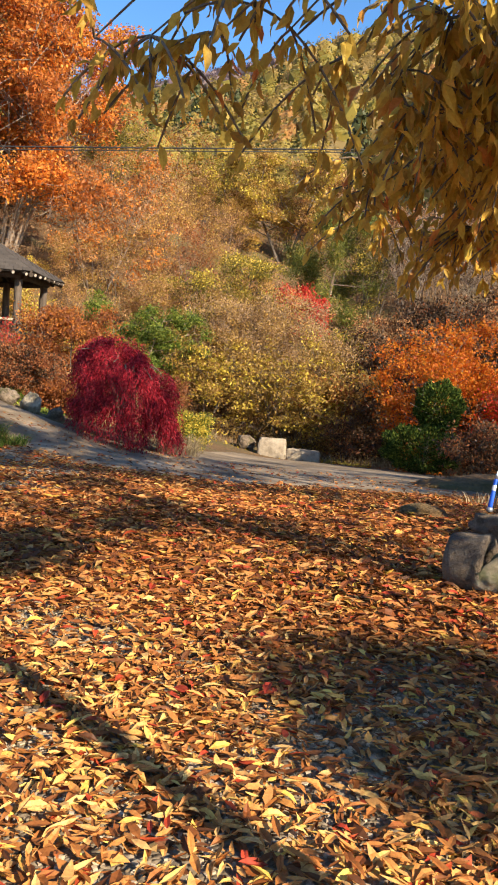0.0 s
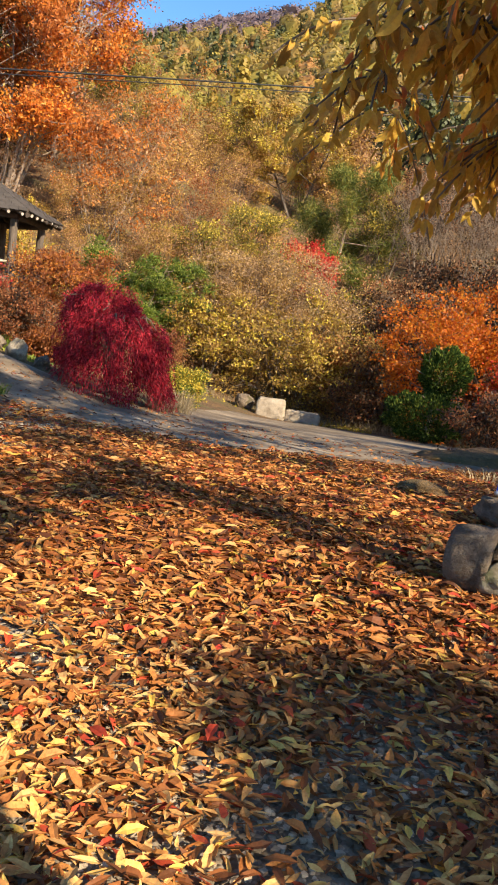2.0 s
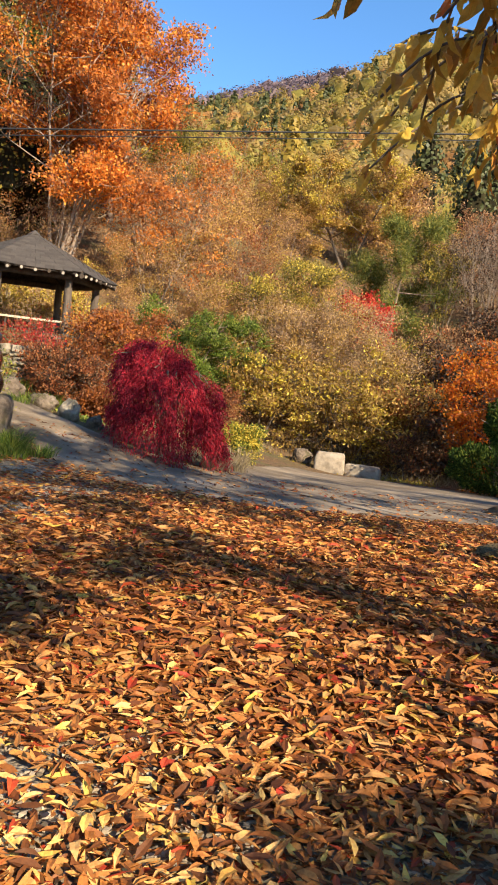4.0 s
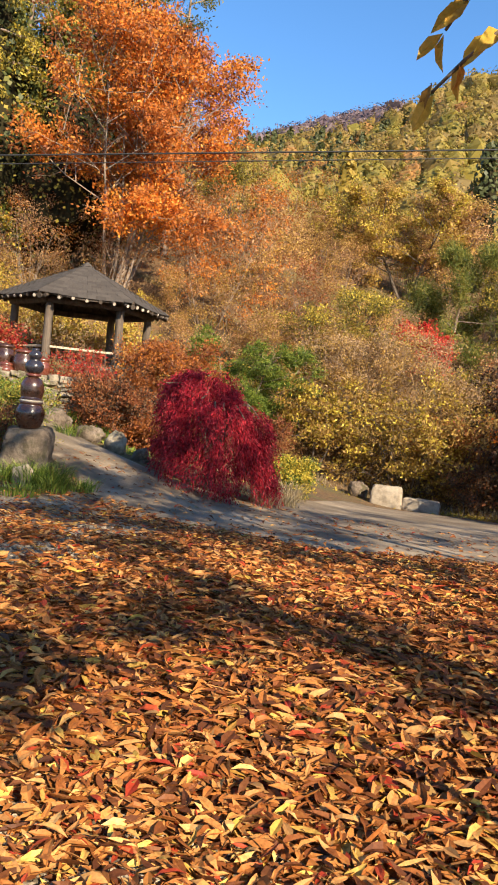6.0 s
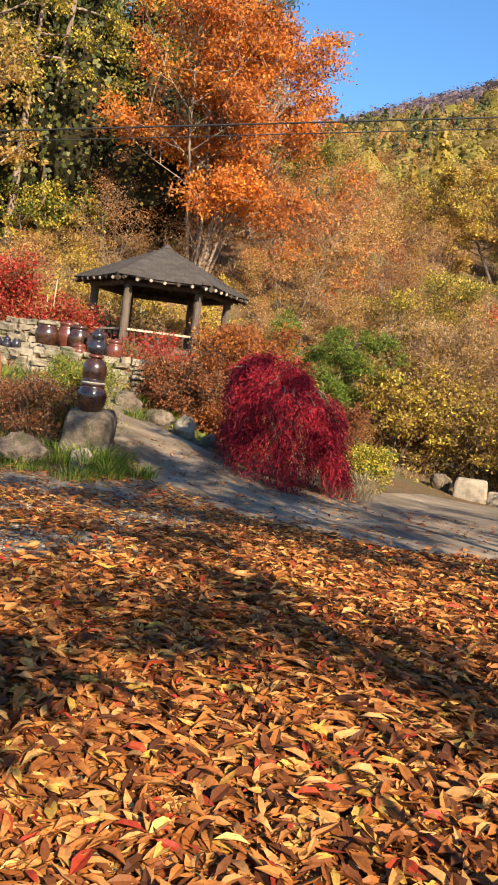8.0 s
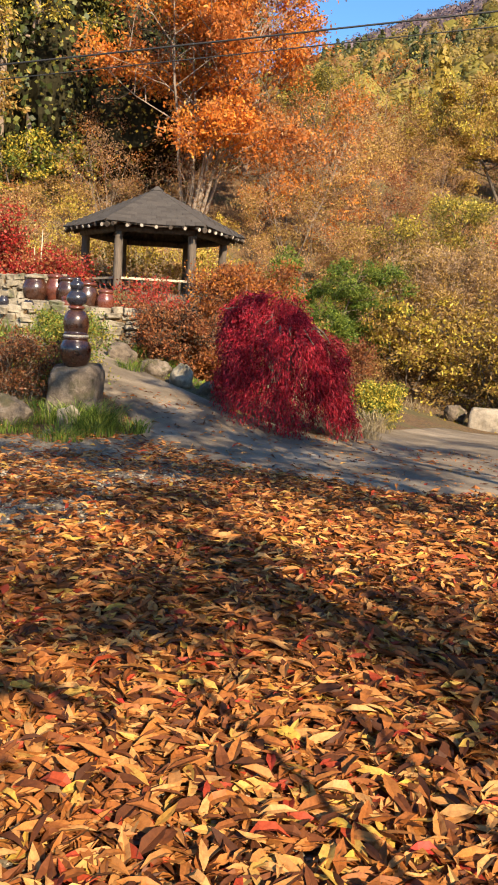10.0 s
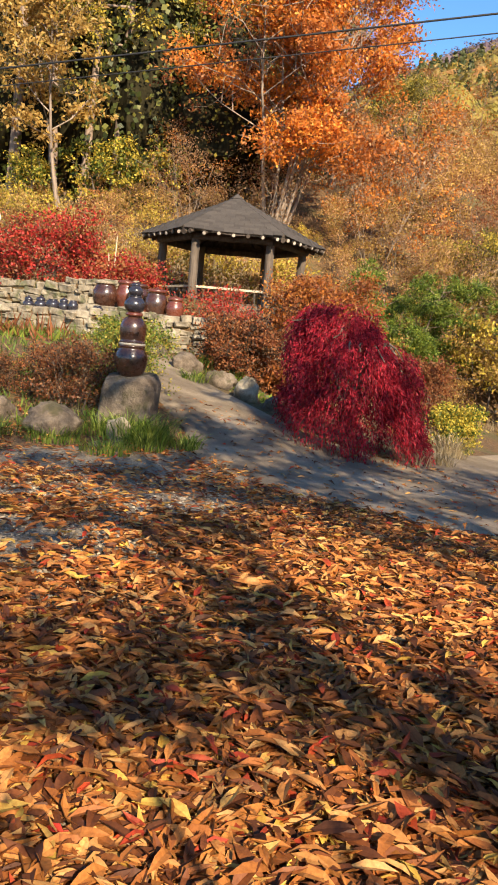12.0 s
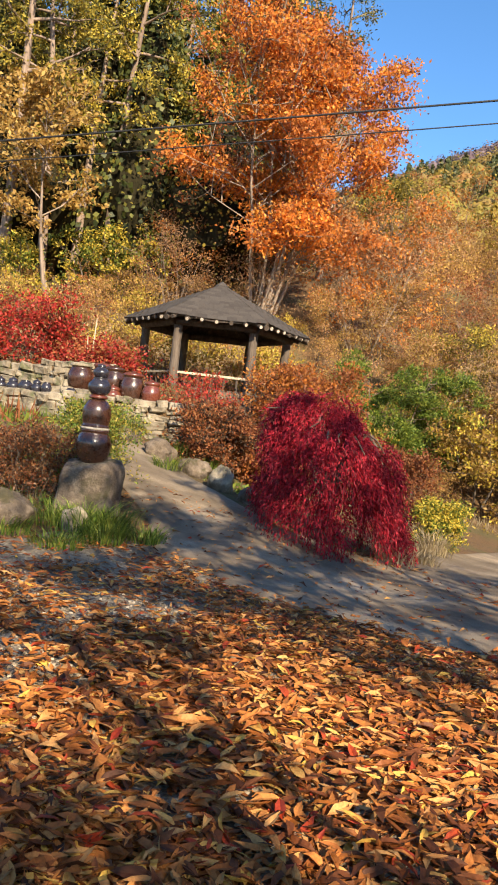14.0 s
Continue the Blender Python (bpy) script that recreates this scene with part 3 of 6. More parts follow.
    for i, c in enumerate(corner):
        d = corner[(i + 1) % 6]
        mid = ((c + d) / 2)
        out = mid.normalized()
        side = (d - c).normalized()
        foot = out * (E * math.cos(radians(30))) + Vector((0, 0, EZ - 0.03))
        rise = (Vector((0, 0, AZ)) - foot)
        slope = rise.length
        upv = rise.normalized()
        nrm = side.cross(upv).normalized()
        if nrm.z < 0:
            nrm = -nrm
        rows = 17
        for row in range(rows):
            s = (row + 0.35) / rows
            half = E * 0.5 * (1 - s)
            count = max(1, round(half * 2 / 0.31))
            for q in range(count):
                x = (-half + (q + 0.5) * half * 2 / count)
                edge = abs(x) / max(half, 0.1)
                lift = 0.05 * max(0, edge - 0.3) * (1 - s) * 1.6
                pos = foot + side * x + upv * (s * slope) + nrm * (0.02 + lift + rs.uniform(0, 0.006))
                rot = Matrix((side, upv, nrm)).transposed().to_4x4() @ Matrix.Rotation(radians(6 + rs.uniform(-1.5, 1.5)), 4, "X") @ Matrix.Rotation(radians(rs.uniform(-2, 2)), 4, "Z")
                sh = new("shingle", me)
                sh.parent = roof
                sh.matrix_local = Matrix.Translation(pos) @ rot @ Matrix.Diagonal((half * 2 / count / 0.31, 1, 1, 1))
    bm = bmesh.new()
    bmesh.ops.create_cone(bm, cap_ends=True, segments=6, radius1=0.24, radius2=0.03, depth=0.16, matrix=Matrix.Translation((0, 0, AZ + 0.03)))
    part("roof_cap", bm, SHINGLE, roof, "", False)
    # bench rail round five sides, steps with a handrail on the sixth
    for i in range(6):
        c, d = corner[i] * R, corner[(i + 1) % 6] * R
        if i == 5:
            continue
        p, q = c * 0.93 + d * 0.07, d * 0.93 + c * 0.07
        mid = (p + q) / 2
        ang = math.degrees(math.atan2(q.y - p.y, q.x - p.x))
        box_part("bench_rail", ((q - p).length + 0.2, 0.14, 0.07), pose(mid.x, mid.y, 0.46, 0, 0, ang), RAIL, ob, "pale bleached rail")
        for k in range(5):
            g = p + (q - p) * ((k + 0.5) / 5)
            tube_part("baluster", (g.x, g.y, 0.03), (g.x, g.y, 0.43), 0.035, 0.035, LOG, ob, 8, seed=k)
    c, d = corner[5] * R, corner[0] * R
    out = (c + d).normalized()
    for s, e in ((c, 1), (d, 2)):
        s = s * 0.9 + (c + d) * 0.05
        rail = tube_part("handrail", s + Vector((0, 0, 0.62)), s + out * 1.5 + Vector((0, 0, -0.25)), 0.04, 0.04, RAIL, ob, 8, "pale sloping handrail")
        tube_part("rail_post", s + out * 1.45 + Vector((0, 0, -0.95)), s + out * 1.45 + Vector((0, 0, -0.15)), 0.05, 0.045, RAIL, rail, 8)
    for k in range(4):
        m = (c + d) / 2 + out * (0.75 + 0.28 * k)
        ang = math.degrees(math.atan2(out.y, out.x))
        box_part("step", (0.32, 1.7, 0.16), pose(m.x, m.y, -0.10 - 0.17 * k, 0, 0, ang), WALL_ROCK, ob, "", 0.02)
    return ob


pavilion(-15.2, 28.2, 2.60, 122)


# ---- jars ----
def lathe(name, profile, mat, parent, label="", sides=36, m=None):
    bm = bmesh.new()
    rings = []
    for r, z in profile:
        if r < 1e-4:
            rings.append([bm.verts.new((0, 0, z))])
        else:
            rings.append([bm.verts.new((r * math.cos(2 * math.pi * j / sides), r * math.sin(2 * math.pi * j / sides), z)) for j in range(sides)])
    for a, b in zip(rings, rings[1:]):
        for j in range(sides):
            k = (j + 1) % sides
            if len(a) == 1:
                bm.faces.new((a[0], b[k], b[j]))
            elif len(b) == 1:
                bm.faces.new((a[j], a[k], b[0]))
            else:
                bm.faces.new((a[j], a[k], b[k], b[j]))
    bmesh.ops.recalc_face_normals(bm, faces=bm.faces[:])
    ob = part(name, bm, mat, parent, label)
    if m is not None:
        ob.matrix_local = m
    return ob


def jar_profile(r, h, foot=0.62, mouth=0.7, belly=0.58):
    pts = [(0, 0), (r * foot * 0.96, 0), (r * foot, 0.012)]
    for i in range(1, 15):
        k = i / 14
        if k < belly:
            u = k / belly
            w = foot + (1 - foot) * math.sin(u * math.pi / 2) ** 0.8
        else:
            u = (k - belly) / (1 - belly)
            w = mouth + (1 - mouth) * math.cos(u * math.pi / 2) ** 0.9
        pts.append((r * w * (1 + (0.012 if i in (9, 10) else 0)), h * 0.93 * k))
    pts += [(r * mouth * 1.08, h * 0.945), (r * mouth * 1.1, h * 0.98), (r * mouth * 1.04, h), (r * mouth * 0.9, h), (r * mouth * 0.86, h * 0.93), (0, h * 0.9)]
    return pts


def onggi(label, x, y, z, r, h, mat, lid=True, group="", lid_mat=None, mouth=0.72):
    ob = thing("storage_jar", label, "jar", pose(x, y, z), group)
    lathe("body", jar_profile(r, h, mouth=mouth), mat, ob)
    if lid:
        m = r * mouth
        lathe("lid", [(m * 1.16, h - 0.02), (m * 1.2, h), (m * 1.17, h + 0.03), (m * 0.9, h + 0.055), (m * 0.35, h + 0.075), (m * 0.2, h + 0.08), (m * 0.2, h + 0.1), (0, h + 0.105)], lid_mat or mat, ob)
    return ob


def jar_tower(x, y, z):
    ob = thing("jar_tower", "stack of glazed brown jars on a boulder, mouth to mouth", "stacked jars", pose(x, y, z))
    lathe("bottom_jar", jar_profile(0.235, 0.46, 0.6, 0.74, 0.62), JAR_BROWN, ob)
    lathe("rim_ring", [(0.17, 0.455), (0.19, 0.465), (0.195, 0.48), (0.185, 0.492), (0.16, 0.495)], LOG_END, ob, "pale unglazed rim")
    up = [(r, 0.88 - zz) for r, zz in jar_profile(0.19, 0.385, 0.45, 0.9, 0.5)]
    lathe("middle_jar", up, JAR_BROWN, ob, "upturned brown jar")
    lathe("collar", [(0.085, 0.872), (0.12, 0.88), (0.125, 0.9), (0.11, 0.925), (0.08, 0.93)], JAR_RED, ob, "red-brown collar")
    lathe("upper_jar", [(r, zz + 0.92) for r, zz in jar_profile(0.155, 0.24, 0.5, 0.55, 0.5)], JAR_BLACK, ob, "blue-black round jar")
    lathe("top_jar", [(r, zz + 1.15) for r, zz in jar_profile(0.105, 0.16, 0.6, 0.5, 0.5)], JAR_BLACK, ob, "small black round jar")
    lathe("finial", [(0.055, 1.30), (0.06, 1.31), (0.05, 1.335), (0, 1.345)], JAR_BLACK, ob)
    return ob


def squared_stone(name, label, x, y, size, turn, seed, mat, z=None, blunt=0.14):
    """A roughly dressed stone with blunt corners."""
    bm = bmesh.new()
    bmesh.ops.create_cube(bm, size=1.0)
    bmesh.ops.bevel(bm, geom=bm.edges[:], offset=blunt, segments=3, affect="EDGES", profile=0.55)
    bmesh.ops.subdivide_edges(bm, edges=bm.edges[:], cuts=3, use_grid_fill=True)
    r = random.Random(seed)
    o = Vector((r.uniform(-9, 9), r.uniform(-9, 9), r.uniform(-9, 9)))
    for v in bm.verts:
        v.co += v.co.normalized() * (0.12 * noise.noise(v.co * 1.6 + o) - 0.05 * abs(noise.noise(v.co * 3.4 + o)) + 0.025 * noise.noise(v.co * 8 + o))
        v.co.x *= 1 - 0.12 * v.co.z
        v.co = Vector((v.co.x * size[0], v.co.y * size[1], v.co.z * size[2]))
    ob = part(name, bm, mat, None, label)
    ob.matrix_world = pose(x, y, gz(x, y) + size[2] * 0.40 if z is None else z - size[2] * 0.5, 0, 0, turn)
    return tagged(ob, label, "rock")


squared_stone("boulder", "broad flat-topped mossy boulder carrying the stacked jars", -7.80, 14.12, (0.80, 0.74, 1.0), 24, 11, ROCK, 0.93, 0.18)
jar_tower(-7.80, 14.10, 0.90)

JARS = "jars on the terrace"
for lab, x, y, z, r, h, mat, lm in (
        ("brown glazed jar with a grey lid on the terrace wall", -13.55, 20.1, 2.0, 0.30, 0.62, JAR_BROWN, WALL_ROCK),
        ("red-brown glazed jar with a lid on the terrace wall", -13.12, 20.35, 2.0, 0.25, 0.66, JAR_RED, None),
        ("brown glazed jar behind the stacked jars", -12.72, 20.3, 2.0, 0.26, 0.60, JAR_BROWN, None),
        ("tall brown glazed jar with a red rim", -12.05, 20.15, 1.83, 0.27, 0.66, JAR_BROWN, JAR_RED),
        ("small red-brown glazed jar with a lid", -11.55, 20.2, 1.83, 0.21, 0.50, JAR_RED, None),
        ("squat brown jar low among plants", -12.35, 19.85, 1.83, 0.2, 0.30, JAR_RED, None)):
    onggi(lab, x, y, z, r, h, mat, True, JARS, lm)
for i, (x, y, r, h) in enumerate(((-14.85, 19.3, 0.15, 0.26), (-14.5, 19.35, 0.17, 0.30), (-14.2, 19.4, 0.13, 0.26), (-13.9, 19.4, 0.12, 0.30), (-15.2, 19.25, 0.14, 0.24), (-13.2, 19.45, 0.14, 0.22))):
    onggi("small black glazed jar on the stone terrace", x, y, 1.83, r, h, JAR_BLACK, i % 2 == 0, "small black jars", mouth=0.6)


# ---- terrace walls of fieldstone ----
def stone_mesh(seed, mat):
    bm = bmesh.new()
    bmesh.ops.create_cube(bm, size=1.0)
    bmesh.ops.bevel(bm, geom=bm.edges[:], offset=0.16, segments=2, affect="EDGES", profile=0.6)
    r = random.Random(seed)
    o = Vector((r.uniform(-9, 9), r.uniform(-9, 9), r.uniform(-9, 9)))
    for v in bm.verts:
        v.co += v.co.normalized() * 0.22 * noise.noise(v.co * 1.7 + o)
    me = bpy.data.meshes.new("stone")
    bm.to_mesh(me)
    bm.free()
    me.materials.append(mat)
    return me


STONES = [stone_mesh(i, WALL_ROCK) for i in range(6)]


def dry_wall(name, label, pts, z0, z1, depth, seed, size=0.30):
    """A dry-laid wall along a line on plan: a core, and stones that stand proud of it."""
    ob = tagged(thing(name, label, "wall", kind="structure"))
    r = random.Random(seed)
    p = [Vector((*q, 0)) for q in pts]
    for a, b in zip(p, p[1:]):
        d = b - a
        ang = math.degrees(math.atan2(d.y, d.x))
        m = (a + b) / 2
        box_part("core", (d.length + depth * 0.5, depth * 0.7, z1 - z0 - 0.05), pose(m.x, m.y, (z0 + z1) / 2, 0, 0, ang), SOIL, ob)
        z = z0
        while z < z1 - 0.03:
            hh = r.uniform(0.09, 0.22)
            s = -0.05
            while s < d.length:
                w = r.uniform(0.45, 1.8) * size
                c = a + d.normalized() * (s + w / 2)
                st = new("stone", r.choice(STONES))
                st.parent = ob
                st.matrix_local = pose(c.x, c.y, z + hh / 2, r.uniform(-9, 9), r.uniform(-10, 10), ang + r.uniform(-14, 14)) @ Matrix.Diagonal((w * r.uniform(0.85, 1.05), depth * r.uniform(0.85, 1.35), hh * r.uniform(0.8, 1.15), 1))
                s += w
            z += hh * 0.95
    return ob


dry_wall("wall_terrace", "low dry-laid fieldstone terrace wall", [(-20.0, 18.3), (-17.6, 18.6), (-15.2, 18.9), (-13.2, 19.25), (-11.9, 19.85), (-10.7, 20.6)], 0.95, 1.86, 0.5, 2)
dry_wall("wall_upper", "dry-laid fieldstone wall under the red maple", [(-22.0, 20.2), (-19.6, 20.4), (-17.5, 20.6), (-15.4, 20.9), (-13.6, 21.2)], 1.7, 2.62, 0.5, 3)
dry_wall("wall_middle", "single course of fieldstone under the jars", [(-15.6, 19.62), (-12.45, 19.66)], 1.8, 2.03, 0.3, 5)
# terrace fill behind the walls
for nm, pts, z in (("terrace_low", [(-20.2, 18.4), (-17.6, 18.7), (-15.2, 19.0), (-13.2, 19.3), (-11.9, 19.9), (-10.6, 20.7), (-10.9, 22.2), (-20.2, 22.4)], 1.83), ("terrace_mid", [(-15.7, 19.7), (-12.42, 19.72), (-12.3, 21.5), (-15.7, 21.6)], 2.0), ("terrace_high", [(-22.2, 20.3), (-17.8, 20.7), (-15.4, 21.0), (-13.5, 21.3), (-12.6, 23.4), (-22.2, 24.2)], 2.5)):
    bm = bmesh.new()
    top = [bm.verts.new((x, y, z)) for x, y in pts]
    low = [bm.verts.new((x, y, z - 1.2)) for x, y in pts]
    bm.faces.new(top)
    for i in range(len(pts)):
        j = (i + 1) % len(pts)
        bm.faces.new((top[j], top[i], low[i], low[j]))
    bmesh.ops.recalc_face_normals(bm, faces=bm.faces[:])
    tagged(part(nm, bm, SOIL, None, "earth terrace held by a stone wall", False), category="terrace", kind="structure")

EDGE = "boulders along the lane"
for i, (x, y, sx, sy, sz, mat, sd) in enumerate((
        (-7.42, 13.42, 0.42, 0.38, 0.46, WALL_ROCK, 21), (-8.15, 12.95, 0.85, 0.55, 0.62, ROCK, 22), (-9.3, 13.0, 0.8, 0.6, 0.5, ROCK, 23), (-10.4, 13.6, 0.9, 0.7, 0.6, ROCK, 30),
        (-8.5, 18.6, 0.6, 0.5, 0.80, WALL_ROCK, 24), (-9.35, 18.95, 0.75, 0.5, 0.55, ROCK, 25), (-10.2, 18.95, 0.8, 0.55, 0.55, ROCK, 26), (-11.1, 18.9, 0.85, 0.6, 0.5, ROCK, 27), (-7.75, 18.35, 0.5, 0.5, 0.5, ROCK, 28))):
    rock("boulder", "rounded grey boulder beside the lane" if mat is ROCK else "pale weathered boulder at the lane's edge", x, y, sx, sy, sz, mat, sd, i * 37, 1.0, 0.28, group=EDGE)
LANE_STONE = rocky("sunlit_lane_stone", (0.15, 0.12, 0.085), (0.29, 0.24, 0.175), (0.42, 0.36, 0.27), 3.0, None, 0.88, 0.6, 0.02)
squared_stone("boulder", "pale squared boulder across the lane in the sun", -4.45, 32.3, (1.1, 0.8, 0.84), 6, 41, LANE_STONE)
squared_stone("stone_block", "long low pale stone block beside the boulder", -3.2, 32.25, (1.35, 0.5, 0.52), -4, 42, LANE_STONE)
rock("boulder", "dark boulder half hidden by yellow leaves", -5.6, 32.7, 1.0, 0.7, 0.7, ROCK, 43, 50, 0.6)


# ---- stones and pump by the yard ----
def mortar(x, y):
    ob = thing("stone_mortar", "old granite mortar lying on its side", "stone mortar", pose(x, y, gz(x, y) - 0.02, 0, 0, 0) @ Matrix.Diagonal((0.88, 0.88, 0.95, 1)))
    prof = [(0, 0), (0.20, 0), (0.235, 0.02), (0.25, 0.12), (0.255, 0.26), (0.25, 0.36), (0.262, 0.39), (0.262, 0.44), (0.245, 0.455), (0.20, 0.455), (0.18, 0.42), (0.12, 0.25), (0.0, 0.2)]
    lathe("bowl", prof, ROCK, ob, m=pose(0, 0, 0.24, 88, 0, 66) @ pose(0, 0, -0.16) @ Matrix.Diagonal((1, 1, 0.78, 1)))
    return ob


mortar(0.71, 6.50)
rock("boulder", "sunlit lumpy boulder against the mortar", 1.0, 6.36, 0.58, 0.34, 0.44, WALL_ROCK, 51, 15, 0.85)
rock("flat_stone", "flat dark stone with fallen leaves on it", 1.45, 7.55, 1.0, 0.75, 0.42, ROCK, 52, 30, 0.8)
rock("flat_stone", "dark flat stone carrying the blue pump", 1.30, 8.95, 0.85, 0.7, 0.48, ROCK, 53, 70, 0.85)
rock("boulder", "dark boulder behind the flat stones", 2.15, 8.6, 0.8, 0.8, 0.75, ROCK, 54, 10, 0.6)
rock("boulder", "dark boulder at the yard's edge", 0.55, 10.8, 0.7, 0.5, 0.26, SOIL, 55, 10, 0.5, 0.3)
rock("boulder", "dark boulder at the yard's edge", 2.2, 10.4, 0.9, 0.8, 0.6, ROCK, 56, 80, 0.6)


def pump(x, y, z):
    ob = thing("hand_pump", "blue hand pump with a white band on a flat stone", "water pump", pose(x, y, z, 0, 6, 0) @ Matrix.Diagonal((0.55, 0.55, 0.92, 1)))
    lathe("foot", [(0, 0), (0.06, 0), (0.065, 0.03), (0.045, 0.05), (0, 0.05)], STEEL, ob, "grey steel foot", 20)
    barrel = lathe("barrel", [(0, 0.05), (0.042, 0.05), (0.044, 0.06), (0.044, 0.22), (0.036, 0.23), (0.036, 0.36), (0.03, 0.375), (0, 0.375)], BLUE, ob, "", 24)
    lathe("band", [(0.038, 0.245), (0.039, 0.247), (0.039, 0.305), (0.038, 0.307)], WHITE, barrel, "white label band", 24)
    lathe("cap", [(0, 0.375), (0.02, 0.375), (0.022, 0.40), (0.03, 0.41), (0.03, 0.43), (0.012, 0.44), (0.012, 0.47), (0, 0.475)], STEEL, ob, "", 18)
    tube_part("spout", (0, 0, 0.44), (0.14, -0.02, 0.40), 0.014, 0.011, STEEL, ob, 10)
    tube_part("hose", (0.13, -0.02, 0.41), (0.06, 0.0, 0.02), 0.012, 0.012, RUBBER, ob, 8)
    return ob


pump(1.12, 8.80, 0.40)


# ---- trees and shrubs ----
def put(ob, x, y, turn=0.0, k=1.0, dz=0.0):
    ob.matrix_world = pose(x, y, gz(x, y) + dz, 0, 0, turn) @ Matrix.Diagonal((k, k, k, 1))
    return ob


def again(ob, x, y, turn, k=1.0, dz=0.0):
    o = copy_thing(ob, pose(x, y, gz(x, y) + dz, 0, 0, turn))
    o.scale = (k, k, k)
    return o


def weeping_maple(x, y):
    """A laceleaf maple: limbs that arch over, hung with falls of fine crimson strands that reach further down the slope."""
    rng = np.random.default_rng(8)
    ob = thing("weeping_maple", "crimson weeping laceleaf maple trailing down the bank beside the lane", "maple")
    along, across = np.array([0.89, 0.45, 0.0]), np.array([-0.45, 0.89, 0.0])

    def crest(u, w):
        r2 = (u / 1.30) ** 2 + (w / 1.15) ** 2
        return 2.22 - 0.80 * r2 ** 1.1 - 0.34 * u - 0.12 * max(0.0, u) ** 2 + 0.13 * math.sin(3.1 * u + 2.0 * w) + 0.09 * math.sin(5.3 * w - 3.7 * u + 1.0)

    segs, p, a = [], [], []
    for i in range(16):
        az = i * 2.4
        reach = rng.uniform(0.55, 0.95)
        prev = np.array([0, 0, -0.1])
        for k in range(1, 8):
            f = k / 7
            u, w = np.cos(az) * reach * 1.25 * f ** 1.3, np.sin(az) * reach * 1.1 * f ** 1.3
            q = along * u + across * w + np.array([0, 0, (crest(u, w) - 0.12) * min(1, f * 1.5) ** 0.8])
            q = q + rng.normal(size=3) * 0.02
            segs.append((prev, q, 0.06 * (1 - f) + 0.012, 0.055 * (1 - f) + 0.008))
            prev = q
    for i in range(190):
        r, az = math.sqrt(rng.uniform(0.0 if i % 4 < 2 else 0.45, 1.0)), rng.uniform(0, 2 * np.pi)
        wide = 1 + 0.13 * math.sin(3 * az + 0.8) + 0.08 * math.sin(7 * az)
        cu, cw = 0.06 + np.cos(az) * r * 1.12 * wide, np.sin(az) * r * 1.08 * wide
        lift = rng.uniform(-0.28, 0.10)
        tier = (1.0, 1.0, 0.74, 0.5)[i % 4]
        fall = rng.uniform(0.45, 1.0) * (0.55 + 0.75 * r)
        for j in range(30):
            u, w = cu + rng.normal() * 0.10, cw + rng.normal() * 0.10
            z = crest(u, w) * tier + lift - 0.9 * ((u - cu) ** 2 + (w - cw) ** 2) + rng.normal() * 0.03
            q = along * u + across * w + np.array([0, 0, z])
            out = unit(along * u * 0.9 + across * w + rng.normal(size=3) * 0.12)
            ln = fall * rng.uniform(0.35, 1.0)
            n = int(6 + ln * 15)
            for k in range(n):
                v = k / n
                pos = q + out * 0.20 * v * (1 - 0.55 * v) + np.array([0, 0, 0.04 * math.sin(3 * v) - ln * v ** 1.5]) + rng.normal(size=3) * 0.018
                if pos[2] < -0.02 - 0.16 * max(0.0, float(pos @ along)):
                    break
                p.append(pos)
                a.append(np.array([0, 0, -0.35 - 0.9 * v]) + out * (0.65 - 0.5 * v) + rng.normal(size=3) * 0.34)
    p, a = np.array(p), np.array(a)
    ln = rng.uniform(0.04, 0.09, len(p))
    child("trunk", mesh_from("trunk", *tubes(segs, 5), BARK, True), ob)
    child("crown", mesh_from("crown", *blades(rng, p, a, ln, ln * 0.24), L_CRIMSON), ob)
    return put(ob, x, y, 0.0, 0.98)


weeping_maple(-5.74, 17.2)


def needle_shrub(name, label, category, seed, h, r, mat, tuft=34, needle=0.13, thin_w=0.07, **kw):
    rng = np.random.default_rng(seed)
    segs, tips, dirs = grow(rng, h, r, **kw)
    ob = thing(name, label, category)
    child("trunk", mesh_from("trunk", *tubes(segs, 5), PINE_BARK, True), ob)
    p = np.repeat(tips, tuft, 0) + rng.normal(size=(len(tips) * tuft, 3)) * needle * 0.8
    a = np.repeat(dirs, tuft, 0) * 0.5 + rng.normal(size=p.shape) * 0.9 + np.array([0, 0, 0.1])
    ln = needle * rng.uniform(0.7, 1.3, len(p))
    child("crown", mesh_from("crown", *blades(rng, p, a, ln, ln * thin_w * 2), mat), ob)
    return ob


put(tree("pine_tree", "young bushy green pine behind the crimson maple", "pine", 3, L_PINE_GREEN, bark_mat=PINE_BARK, leaves=60, size=0.15, width=0.24, cloud=0.16, thin=0.1, second=(L_GREEN, 0.4), h=4.5, r=2.0, stems=3, clear=0.08, limbs=9, subs=5, twigs=3, up=0.3), -11.0, 33.5)

